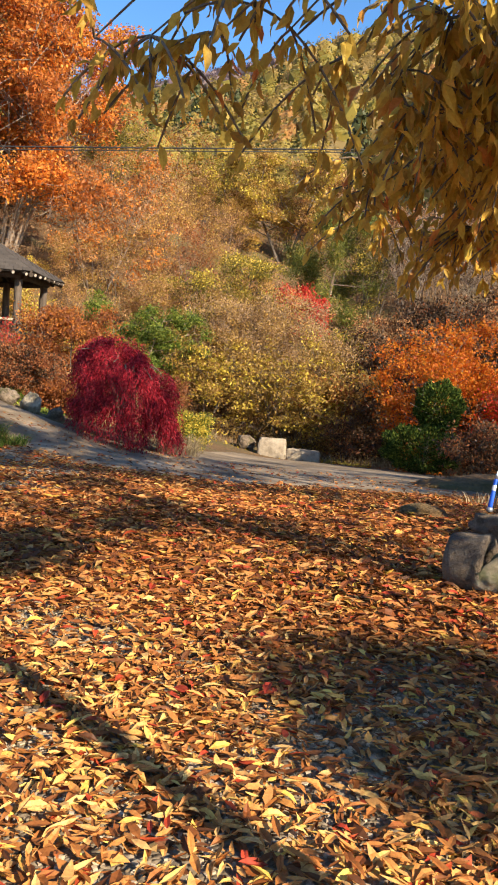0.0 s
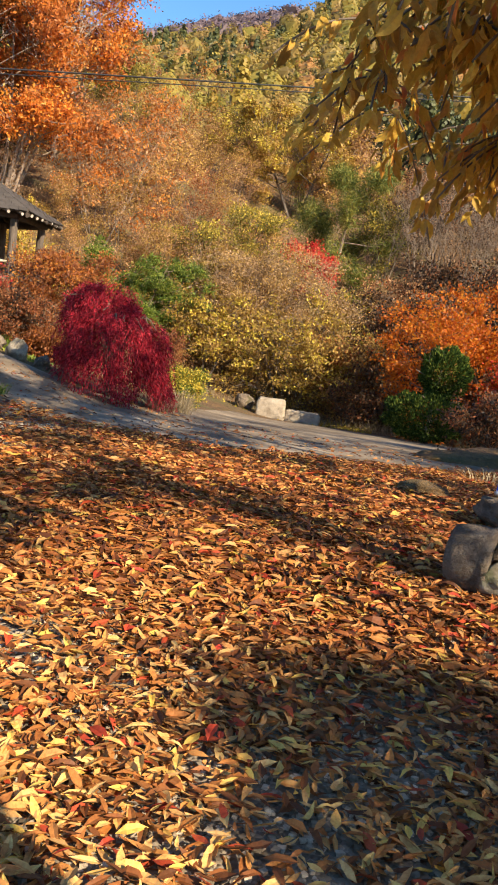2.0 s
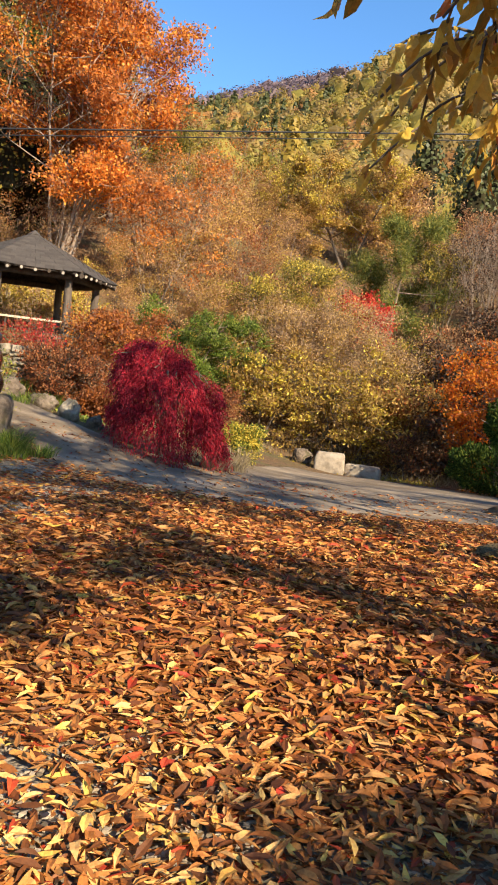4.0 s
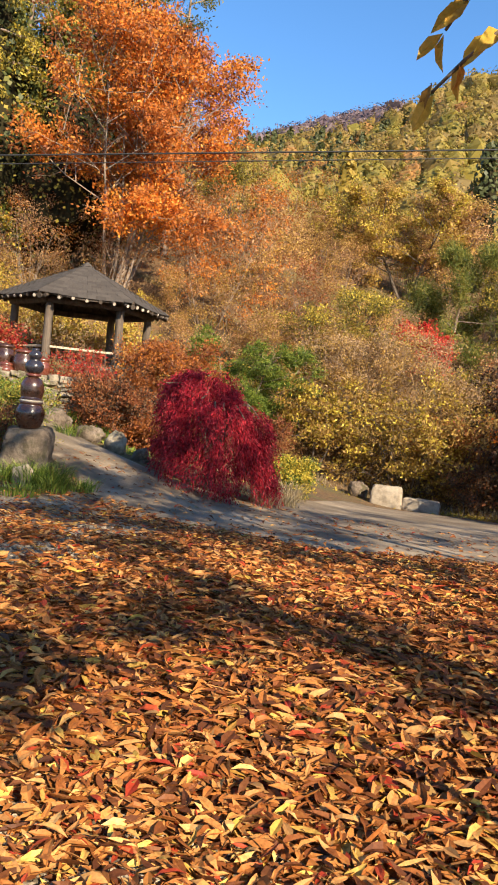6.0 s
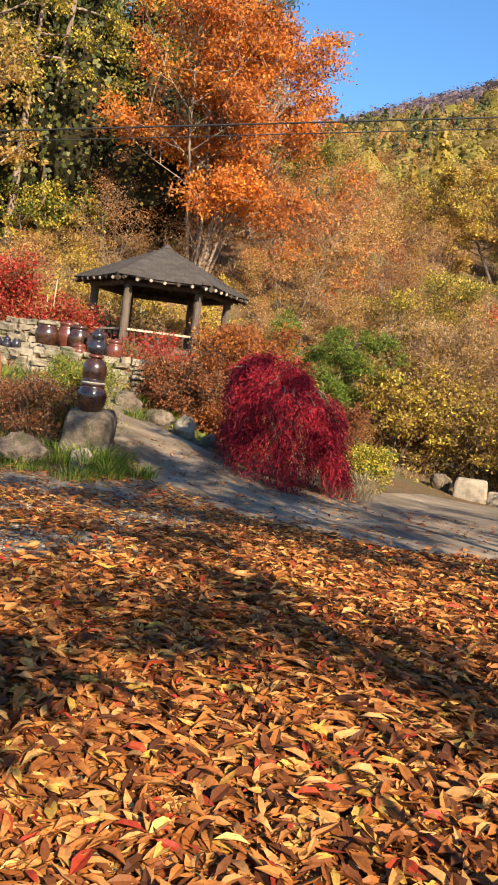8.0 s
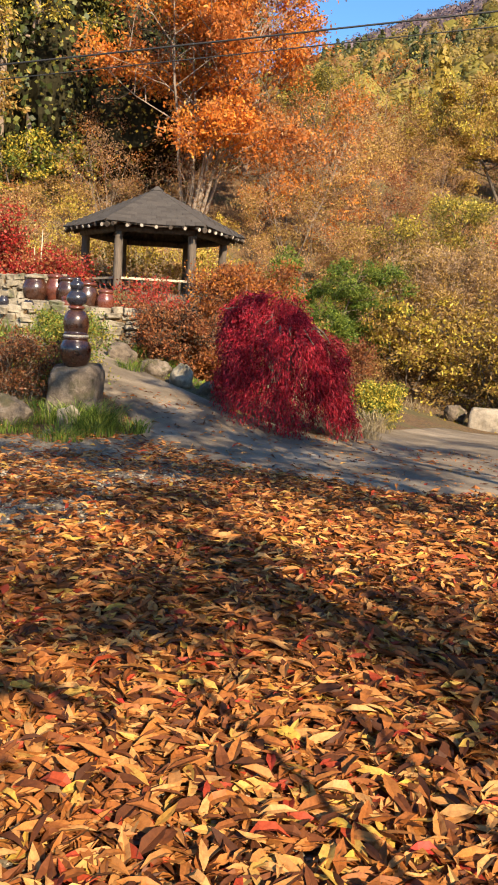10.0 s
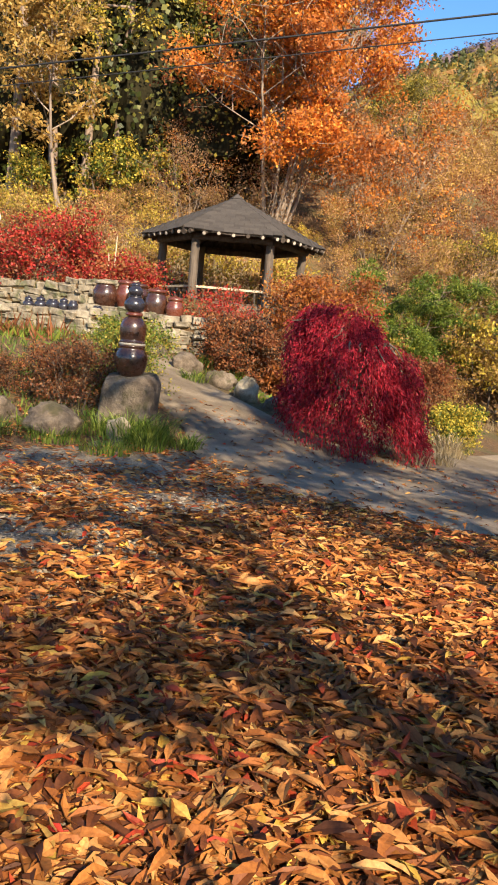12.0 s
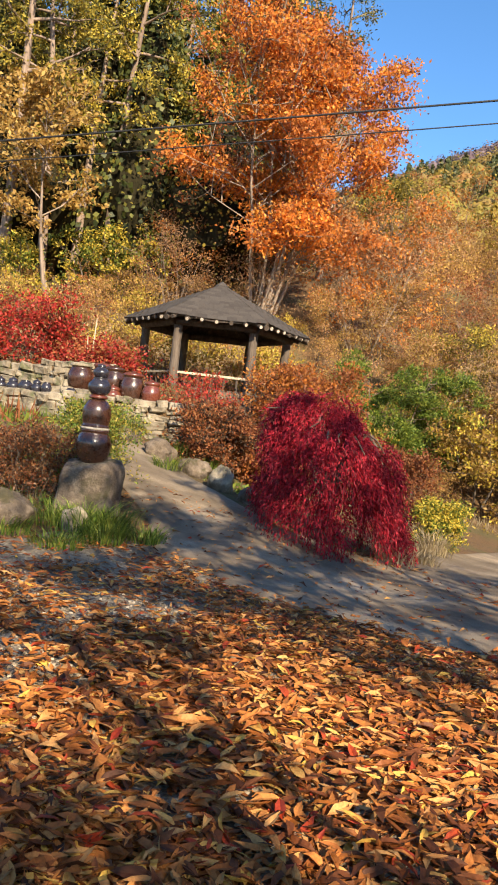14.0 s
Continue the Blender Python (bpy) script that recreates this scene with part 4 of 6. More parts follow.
# topiary yew of two clipped balls
def yew(x, y):
    rng = np.random.default_rng(5)
    ob = thing("yew_shrub", "clipped dark green yew in two rounded tiers", "yew")
    segs = [((0, 0, -0.2), (0, 0, 1.2), 0.09, 0.07), ((0, 0, 1.2), (0.15, 0, 2.6), 0.07, 0.03)]
    for i in range(14):
        az = i * 2.4
        segs.append(((0, 0, 0.3 + 0.15 * i), (np.cos(az) * 0.8, np.sin(az) * 0.8, 0.5 + 0.16 * i), 0.03, 0.012))
    child("trunk", mesh_from("trunk", *tubes(segs), BARK, True), ob)
    for (cx, cz, rx, rz, n) in ((-0.1, 0.9, 1.42, 0.8, 17000), (0.3, 2.4, 0.82, 0.85, 13000)):
        d = unit(rng.normal(size=(n, 3)))
        rr = rng.uniform(0.72, 1.0, n)[:, None] * (1 + 0.10 * np.sin(d[:, :1] * 9) * np.sin(d[:, 2:3] * 8 + 1))
        p = d * rr * np.array([rx, rx * 0.9, rz]) + np.array([cx, 0, cz])
        a = d + rng.normal(size=p.shape) * 0.5 + np.array([0, 0, 0.6])
        ln = rng.uniform(0.06, 0.15, n)
        child("crown", mesh_from("crown", *blades(rng, p, a, ln, ln * 0.3), L_YEW), ob)
    return put(ob, x, y)


yew(1.35, 28.6)

MAPLE = dict(limbs=9, subs=6, twigs=5, up=0.45, shape="vase")
put(tree("maple_tree", "spreading maple with flame orange leaves", "maple", 12, L_FLAME, leaves=26, size=0.12, width=0.6, cloud=0.22, thin=0.15, h=5.2, r=3.2, stems=3, clear=0.15, **MAPLE), 2.3, 32.4)
put(tree("maple_tree", "spreading maple with scarlet leaves beside the orange one", "maple", 13, L_VERMILION, leaves=24, size=0.11, width=0.6, cloud=0.22, second=(L_FLAME, 0.15), thin=0.2, h=4.2, r=2.4, stems=3, clear=0.15, **MAPLE), 5.2, 31.0)
put(tree("maple_tree", "low red maple on the upper terrace", "maple", 14, L_SCARLET, leaves=15, size=0.09, width=0.6, cloud=0.18, second=(L_RUST, 0.4), thin=0.2, h=1.0, r=1.7, stems=4, clear=0.1, limbs=7, subs=5, twigs=5, up=0.35, shape="vase"), -17.2, 22.2, dz=0.0)
put(tree("maple_tree", "small red maple on the upper terrace", "maple", 15, L_SCARLET, leaves=15, size=0.09, width=0.6, cloud=0.18, second=(L_RUST, 0.45), thin=0.2, h=0.85, r=1.2, stems=4, clear=0.1, limbs=7, subs=5, twigs=5, up=0.35, shape="vase"), -15.4, 22.6)
put(tree("maple_tree", "small scarlet maple far up the slope", "maple", 16, L_SCARLET, leaves=26, size=0.16, width=0.6, cloud=0.22, h=3.4, r=1.5, stems=3, clear=0.15, limbs=7, subs=5, twigs=4, up=0.6, shape="vase"), -5.8, 46.4)

# big orange tree behind the pavilion
put(tree("zelkova_tree", "tall spreading orange zelkova with many pale stems", "tree", 21, L_ORANGE, bark_mat=TWIG, leaves=40, size=0.17, width=0.55, cloud=0.30, hang=0.1, second=(L_RUST, 0.28), thin=0.15, h=13.6, r=4.7, stems=7, clear=0.28, limbs=10, subs=5, twigs=4, up=0.75, thick=0.016, shape="round"), -20.0, 38.6)
put(tree("zelkova_tree", "tall orange tree with a thinning crown", "tree", 22, L_ORANGE, bark_mat=TWIG, leaves=10, size=0.15, width=0.55, cloud=0.24, hang=0.3, thin=0.3, second=(L_DRY, 0.5), h=7.6, r=2.8, stems=6, clear=0.25, limbs=8, subs=5, twigs=4, up=0.7, thick=0.008, shape="round"), -15.6, 41.0)

# tall pines and larches on the left slope
P1 = tree("larch_tree", "tall straight tree with a bare pinkish trunk and yellowing crown", "tree", 31, L_YELLOW, bark_mat=PINE_BARK, leaves=24, size=0.22, width=0.45, cloud=0.34, hang=0.4, second=(L_OLIVE, 0.5), h=23, r=3.4, stems=1, clear=0.4, limbs=20, subs=3, twigs=3, up=0.05, thick=0.012, shape="cone", lean=0.04, group="tall trees of the left slope")
put(P1, -29.2, 38.3)
P2 = tree("pine_tree", "tall dark pine with a bare lower trunk", "tree", 32, L_OLIVE, bark_mat=PINE_BARK, leaves=24, size=0.24, width=0.35, cloud=0.36, second=(L_PINE, 0.35), h=24, r=3.6, stems=1, clear=0.38, limbs=18, subs=3, twigs=3, up=0.1, thick=0.012, shape="cone", lean=0.04, group="tall trees of the left slope")
put(P2, -33.5, 42.0)
for i, (src, x, y, t, k) in enumerate(((P1, -30.4, 37.3, 70, 0.92), (P2, -31.0, 33.0, 20, 1.05), (P1, -29.8, 34.6, 200, 0.98), (P2, -27.0, 44.0, 130, 0.95), (P1, -35.0, 36.0, 300, 1.0), (P2, -24.5, 46.5, 250, 0.85), (P2, -37.0, 44.0, 40, 1.1), (P1, -33.0, 48.0, 150, 1.05), (P2, -29.5, 50.0, 350, 1.05), (P2, -38.0, 33.0, 10, 1.05), (P1, -26.0, 41.0, 90, 0.8), (P2, -36, 51, 77, 1.1), (P1, -41, 39, 12, 1.1), (P2, -26.5, 50.5, 210, 1.0), (P2, -31.5, 46.0, 33, 1.0), (P2, -34.0, 39.5, 300, 0.95), (P2, -23.0, 51.0, 120, 0.9), (P2, -40.5, 47.0, 160, 1.1), (P2, -32.5, 54.5, 60, 1.1), (P2, -28, 56, 310, 1.05))):
    again(src, x, y, t, k)
put(tree("birch_tree", "slim leaning pale tree with yellow leaves", "tree", 33, L_GOLD, bark_mat=TWIG, leaves=14, size=0.24, width=0.5, cloud=0.3, hang=0.3, h=12, r=2.6, stems=2, clear=0.4, limbs=9, subs=4, twigs=4, up=0.6, thick=0.012), -28.0, 33.6)
SAPLING = put(tree("green_shrub", "sunlit yellow-green sapling on the slope", "shrub", 34, L_GREEN, leaves=11, size=0.17, second=(L_YELLOW, 0.5), thin=0.25, width=0.6, cloud=0.22, h=4.6, r=1.4, stems=2, clear=0.2, limbs=8, subs=4, twigs=4, up=0.4), -26.3, 37.0)
for x, y, t, k in ((-27.6, 35.6, 40, 0.9), (-29.6, 33.2, 300, 0.8)):
    again(SAPLING, x, y, t, k)

# garden shrubs
put(tree("rusty_shrub", "rounded rust-brown shrub beside the lane", "shrub", 41, L_RUST, leaves=22, size=0.07, width=0.5, cloud=0.12, second=(L_SHADY, 0.35), thin=0.15, h=1.25, r=0.92, stems=6, clear=0.15, limbs=8, subs=5, twigs=4, up=0.4), -10.0, 20.7)
put(tree("rusty_shrub", "rust and orange shrub beside the crimson maple", "shrub", 42, L_RUST, leaves=17, size=0.08, width=0.5, cloud=0.09, second=(L_ORANGE, 0.4), thin=0.3, h=0.85, r=0.65, stems=6, clear=0.1, limbs=7, subs=5, twigs=4, up=0.4, shape="vase"), -8.9, 21.2)
put(tree("red_shrub", "wispy red shrub before the pavilion", "shrub", 43, L_SCARLET, leaves=5, size=0.08, width=0.4, cloud=0.14, second=(L_RUST, 0.5), thin=0.3, h=2.0, r=0.6, stems=7, clear=0.15, limbs=6, subs=4, twigs=4, up=0.8, shape="vase"), -11.3, 21.5)
put(tree("red_shrub", "low red shrub before the pavilion's rail", "shrub", 44, L_RUST, leaves=4, size=0.09, width=0.4, cloud=0.14, second=(L_SCARLET, 0.3), h=1.25, r=0.5, stems=6, clear=0.15, limbs=6, subs=4, twigs=4, up=0.7, shape="vase"), -12.2, 24.0)
put(tree("orange_shrub", "tall orange and red shrub beside the pavilion", "shrub", 45, L_ORANGE, leaves=18, size=0.10, width=0.5, cloud=0.19, second=(L_RUST, 0.45), thin=0.2, h=3.3, r=1.35, stems=5, clear=0.1, limbs=8, subs=5, twigs=4, up=0.55, shape="vase"), -10.9, 26.6)
put(tree("orange_shrub", "orange shrub below the pavilion", "shrub", 46, L_RUST, leaves=14, size=0.11, width=0.5, cloud=0.18, thin=0.35, second=(L_DRY, 0.5), h=1.3, r=0.8, stems=5, clear=0.1, limbs=7, subs=5, twigs=4, up=0.5, shape="vase"), -9.4, 24.4)
JAR_SHRUB = put(tree("red_shrub", "thin red-brown shrub beside the stacked jars", "shrub", 47, L_SHADY, leaves=7, size=0.05, width=0.45, cloud=0.09, second=(L_RUST, 0.55), thin=0.25, h=1.15, r=0.55, stems=9, clear=0.1, limbs=6, subs=4, twigs=4, up=0.9, thick=0.012, shape="vase"), -8.75, 14.0)
JAR_GREEN = put(tree("green_shrub", "dull green shrub behind the stacked jars", "shrub", 48, L_OLIVE, leaves=14, size=0.06, width=0.4, cloud=0.1, second=(L_GRASS, 0.5), h=1.3, r=0.6, stems=6, clear=0.1, limbs=6, subs=4, twigs=4, up=0.7, shape="vase"), -9.3, 16.0)
for x, y, t, k in ((-9.45, 14.3, 60, 0.75), (-10.2, 13.9, 20, 0.6)):
    again(JAR_SHRUB, x, y, t, k)
for x, y, t, k in ((-8.9, 15.2, 200, 0.45),):
    again(JAR_GREEN, x, y, t, k)
put(tree("yellow_shrub", "small bright yellow-green shrub at the lane's bend", "shrub", 49, L_YELLOW, leaves=10, size=0.07, width=0.45, cloud=0.1, second=(L_GREEN, 0.5), h=1.1, r=0.42, stems=7, clear=0.05, limbs=6, subs=4, twigs=4, up=0.8, shape="vase"), -5.35, 22.2)
put(tree("rusty_shrub", "thin brown shrub behind the crimson maple", "shrub", 50, L_RUST, leaves=8, size=0.08, width=0.4, cloud=0.12, h=1.9, r=0.7, stems=7, clear=0.1, limbs=6, subs=4, twigs=4, up=0.9, shape="vase"), -6.6, 23.2)

# the big dry and yellow thicket across the lane
put(tree("dry_thicket", "broad twiggy pinkish-brown shrub with few leaves", "shrub", 61, L_BRUSH, bark_mat=TWIG, leaves=26, size=0.12, width=0.32, cloud=0.27, second=(L_GOLD, 0.35), h=5.3, r=3.3, stems=7, clear=0.2, limbs=7, subs=5, twigs=5, up=0.55, thick=0.008, shape="vase"), -5.6, 38.0)
put(tree("yellow_thicket", "broad yellow-green shrub over the boulder", "shrub", 62, L_GOLD, leaves=14, size=0.14, width=0.5, cloud=0.2, second=(L_YELLOW, 0.32), thin=0.25, h=4.2, r=2.4, stems=5, clear=0.12, limbs=8, subs=5, twigs=5, up=0.4, shape="vase"), -4.3, 35.6)
put(tree("yellow_thicket", "arching yellow shrub with a dark crooked stem", "shrub", 63, L_GOLD, leaves=12, size=0.14, width=0.5, cloud=0.18, second=(L_YELLOW, 0.4), thin=0.3, h=3.8, r=2.0, stems=3, clear=0.25, limbs=8, subs=5, twigs=5, up=0.4, shape="vase"), -8.1, 35.5)
put(tree("yellow_thicket", "ochre shrub thinning towards its top", "shrub", 64, L_GOLD, leaves=10, size=0.14, width=0.5, cloud=0.18, second=(L_RUST, 0.4), thin=0.3, h=3.5, r=1.8, stems=4, clear=0.15, limbs=8, subs=5, twigs=5, up=0.4, shape="vase"), -2.3, 36.4)

# trees of the slope that stand out
put(needle_shrub("pine_tree", "olive-green pine on the slope", "pine", 65, 6.8, 2.7, L_PINE_LIT, 44, 0.32, 0.05, stems=1, clear=0.15, limbs=15, subs=5, twigs=4, up=0.25, shape="round"), -4.3, 49.0)
put(tree("oak_tree", "tall ochre oak on the slope", "oak", 66, L_GOLD, leaves=46, size=0.16, width=0.6, cloud=0.28, second=(L_YELLOW, 0.4), thin=0.15, h=8.6, r=3.2, stems=2, clear=0.25, limbs=11, subs=5, twigs=4, up=0.5), -8.6, 59.5)
put(tree("oak_tree", "dry ochre oak beside it", "oak", 67, L_DRY, bark_mat=TWIG, leaves=22, size=0.18, width=0.5, cloud=0.34, second=(L_GOLD, 0.4), h=8.2, r=2.8, stems=2, clear=0.25, limbs=10, subs=5, twigs=4, up=0.6), -4.6, 60.5)

B1 = tree("bare_thicket", "leafless grey-brown thicket of upright stems", "shrub", 71, L_SHADY, bark_mat=TWIG, leaves=3, size=0.12, width=0.35, cloud=0.3, h=5.8, r=2.0, stems=9, clear=0.3, limbs=6, subs=4, twigs=3, up=1.2, thick=0.015, shape="vase", sides=4, group="bare thickets of the slope")
put(B1, 0.6, 49.6)
put(tree("yellow_shrub", "pale yellow-green shrub beside the red maple on the slope", "shrub", 72, L_YELLOW, leaves=9, size=0.16, width=0.5, cloud=0.16, second=(L_GREEN, 0.3), h=2.4, r=1.1, stems=4, clear=0.15, limbs=6, subs=4, twigs=3, up=0.6, shape="vase"), -3.2, 43.0)
for x, y, t, k in ((-1.6, 50.5, 50, 1.0), (2.8, 50.2, 110, 1.05), (4.6, 49.0, 200, 0.95), (1.6, 51.8, 290, 1.1)):
    again(B1, x, y, t, k)

KINDS = [
    tree("slope_shrub", "rust-brown shrub on the wooded slope", "shrub", 81, L_RUST, bark_mat=TWIG, leaves=11, size=0.12, width=0.5, cloud=0.3, h=4.6, r=2.2, stems=3, clear=0.15, limbs=5, subs=3, twigs=3, up=0.6, thick=0.01, shape="vase", sides=3),
    tree("slope_shrub", "dry twiggy shrub on the wooded slope", "shrub", 82, L_DRY, bark_mat=TWIG, leaves=11, size=0.12, width=0.4, cloud=0.3, h=5.0, r=2.3, stems=3, clear=0.15, limbs=5, subs=3, twigs=3, up=0.7, thick=0.009, shape="vase", sides=3),
    tree("slope_shrub", "ochre shrub on the wooded slope", "shrub", 83, L_GOLD, leaves=20, size=0.13, width=0.55, cloud=0.3, second=(L_DRY, 0.4), h=5.0, r=2.2, stems=3, clear=0.15, limbs=5, subs=3, twigs=3, up=0.6, thick=0.01, sides=3),
    tree("slope_tree", "olive-yellow tree on the wooded slope", "tree", 84, L_OLIVE, leaves=28, size=0.15, width=0.5, cloud=0.32, second=(L_YELLOW, 0.3), h=6.6, r=2.3, stems=3, clear=0.2, limbs=5, subs=3, twigs=3, up=0.5, sides=3),
    tree("slope_tree", "orange tree on the wooded slope", "tree", 85, L_ORANGE, bark_mat=TWIG, leaves=17, size=0.13, width=0.55, cloud=0.34, second=(L_DRY, 0.45), h=7.0, r=2.5, stems=3, clear=0.2, limbs=5, subs=3, twigs=3, up=0.7, thick=0.01, sides=3),
    tree("slope_tree", "dark brown oak on the shaded slope", "tree", 86, L_DRY, leaves=20, size=0.13, width=0.55, cloud=0.3, second=(L_RUST, 0.4), h=5.0, r=2.3, stems=3, clear=0.15, limbs=5, subs=3, twigs=3, up=0.5, sides=3),
]
for i, k in enumerate(KINDS):
    tagged(k, group="trees and shrubs of the slope")
    put(k, *((-12.0, 46.0), (-8.0, 44.0), (-14.5, 50.0), (-9.0, 66.0), (-18.0, 47.0), (5.0, 42.0))[i])
GLADES = [(-5.8, 46.4, 38.5, 1.8), (-4.3, 49.0, 41.0, 2.4), (-8.4, 59.5, 50.0, 2.6), (0.8, 50.0, 44.0, 3.0), (-3.2, 43.0, 38.5, 1.0)]


def in_glade(x, y):
    """Open ground below a tree, on the valley's side of it."""
    return any(near < y < gy + 1.2 and abs(x - gx * y / gy) < wide for gx, gy, near, wide in GLADES)


rs = np.random.default_rng(99)
spots = []
for _ in range(9000):
    az, rho = rs.uniform(-33, 17), math.sqrt(rs.uniform(39 ** 2, 74 ** 2))
    x, y = rho * math.sin(radians(az)), rho * math.cos(radians(az))
    near = 2.2 + rho / 70
    if all((x - a) ** 2 + (y - b) ** 2 > near * near for a, b in spots) and len(spots) < 105:
        if (x + 20) ** 2 + (y - 39) ** 2 < 9 or in_glade(x, y) or abs(x + 9.5) < 2.5 and y < 38 or (x - 1) ** 2 + (y - 50) ** 2 < 14:
            continue
        spots.append((x, y))
for x, y in spots:
    if x > -2 + (y - 40) * 0.02:
        pick = [5, 1, 5, 2, 0][int(rs.integers(0, 5))]
    elif x < -13:
        pick = [4, 1, 1, 2, 2, 0][int(rs.integers(0, 6))]
    elif y > 62:
        pick = [3, 2, 4, 3, 1, 0][int(rs.integers(0, 6))]
    else:
        pick = [1, 2, 2, 3, 0, 2, 1][int(rs.integers(0, 7))]
    again(KINDS[pick], x, y, rs.uniform(0, 360), rs.uniform(0.62, 1.0) * (0.95 if x < -13 else 1.0))

for i, x, y, t, k in ((3, -21.2, 59.3, 0, 0.95), (3, -24.7, 61.2, 77, 1.01), (4, -21.5, 64.5, 154, 1.07), (4, -19.1, 69.4, 231, 1.13), (3, -13.9, 68.6, 308, 0.95), (2, -23.2, 53.1, 25, 1.01), (0, -24.0, 49.5, 102, 1.07)):
    again(KINDS[i], x, y, t, k)

# Scrub whose leaf colour is darkened to stand in for shade on this slope.
DARK = tree("shady_shrub", "brown scrub with shade-dark leaves on the shaded slope", "shrub", 87, L_SHADY, leaves=11, size=0.15, width=0.55, cloud=0.26, second=(L_RUST, 0.12), h=3.4, r=1.7, stems=4, clear=0.08, limbs=6, subs=4, twigs=3, up=0.5, shape="vase", sides=3, group="scrub of the shaded slope")
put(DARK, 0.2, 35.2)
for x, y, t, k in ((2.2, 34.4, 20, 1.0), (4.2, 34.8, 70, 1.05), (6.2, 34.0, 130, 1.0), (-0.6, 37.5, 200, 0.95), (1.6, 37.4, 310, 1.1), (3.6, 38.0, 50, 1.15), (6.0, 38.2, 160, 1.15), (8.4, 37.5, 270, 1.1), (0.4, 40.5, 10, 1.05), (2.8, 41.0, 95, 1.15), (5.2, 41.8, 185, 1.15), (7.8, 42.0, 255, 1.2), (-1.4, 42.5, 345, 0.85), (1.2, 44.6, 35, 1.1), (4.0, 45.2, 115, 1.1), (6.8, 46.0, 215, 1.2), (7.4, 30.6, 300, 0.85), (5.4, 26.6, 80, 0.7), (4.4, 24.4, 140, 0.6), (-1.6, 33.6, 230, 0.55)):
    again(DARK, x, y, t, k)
for i in range(34):
    x, y = rs.uniform(-13, -1.2), rs.uniform(39, 50)
    if (x + 5.6) ** 2 + (y - 38) ** 2 < 6 or in_glade(x, y):
        continue
    again(KINDS[[1, 2, 2, 0, 3, 1][i % 6]], x, y, rs.uniform(0, 360), rs.uniform(0.5, 0.8))


# shrubs on the bank round the pavilion
BANK = [
    tree("bank_shrub", "yellow shrub on the bank behind the pavilion", "shrub", 101, L_YELLOW, leaves=7, size=0.12, width=0.5, cloud=0.2, second=(L_GOLD, 0.5), h=1.9, r=1.2, stems=3, clear=0.1, limbs=5, subs=3, twigs=3, up=0.6, shape="vase", sides=3),
    tree("bank_shrub", "ochre and brown shrub on the bank", "shrub", 102, L_GOLD, leaves=7, size=0.10, width=0.45, cloud=0.18, second=(L_DRY, 0.5), h=1.4, r=1.1, stems=3, clear=0.08, limbs=5, subs=3, twigs=3, up=0.6, shape="vase", sides=3),
    tree("bank_shrub", "rusty dry shrub on the bank", "shrub", 103, L_RUST, leaves=7, size=0.10, width=0.45, cloud=0.18, second=(L_GOLD, 0.4), h=1.4, r=1.0, stems=3, clear=0.08, limbs=5, subs=3, twigs=3, up=0.6, shape="vase", sides=3)]
for i, k in enumerate(BANK):
    tagged(k, group="shrubs on the bank")
    put(k, *((-18.5, 30.5), (-20.0, 27.0), (-22.5, 30.0))[i])
for x, y, t, k in ((-17.6, 31.6, 10, 1.0), (-15.8, 32.2, 90, 1.1), (-13.8, 32.0, 200, 1.0), (-19.2, 29.2, 300, 0.9), (-12.3, 30.4, 45, 0.8), (-18.3, 25.6, 80, 0.55), (-17.2, 26.2, 190, 0.5)):
    again(BANK[0], x, y, t, k)
rb = np.random.default_rng(17)
done = []
for _ in range(3000):
    x, y = rb.uniform(-31, -7.5), rb.uniform(22.5, 40)
    if (x + 15.2) ** 2 + (y - 28.2) ** 2 < 14 or (x + 10.4) ** 2 + (y - 32.8) ** 2 < 5 or y < 22.5 + 0.35 * (x + 20) and x > -20 or len(done) > 48:
        continue
    if abs(x + 14.5 - (y - 28) * -0.5) < 2.2 and y < 27:
        continue
    if any((x - a) ** 2 + (y - b) ** 2 < 3.4 for a, b in done):
        continue
    done.append((x, y))
    again(BANK[[0, 1, 1, 2, 1][int(rb.integers(0, 5))]], x, y, rb.uniform(0, 360), rb.uniform(0.6, 1.1) * (0.75 if y < 27 else 1.1))


# ---- woods on the mountain ----
def ball(cuts):
    bm = bmesh.new()
    bmesh.ops.create_icosphere(bm, subdivisions=cuts, radius=1.0)
    v = np.array([q.co[:] for q in bm.verts])
    f = np.array([[q.index for q in t.verts] for t in bm.faces])
    bm.free()
    return v, f


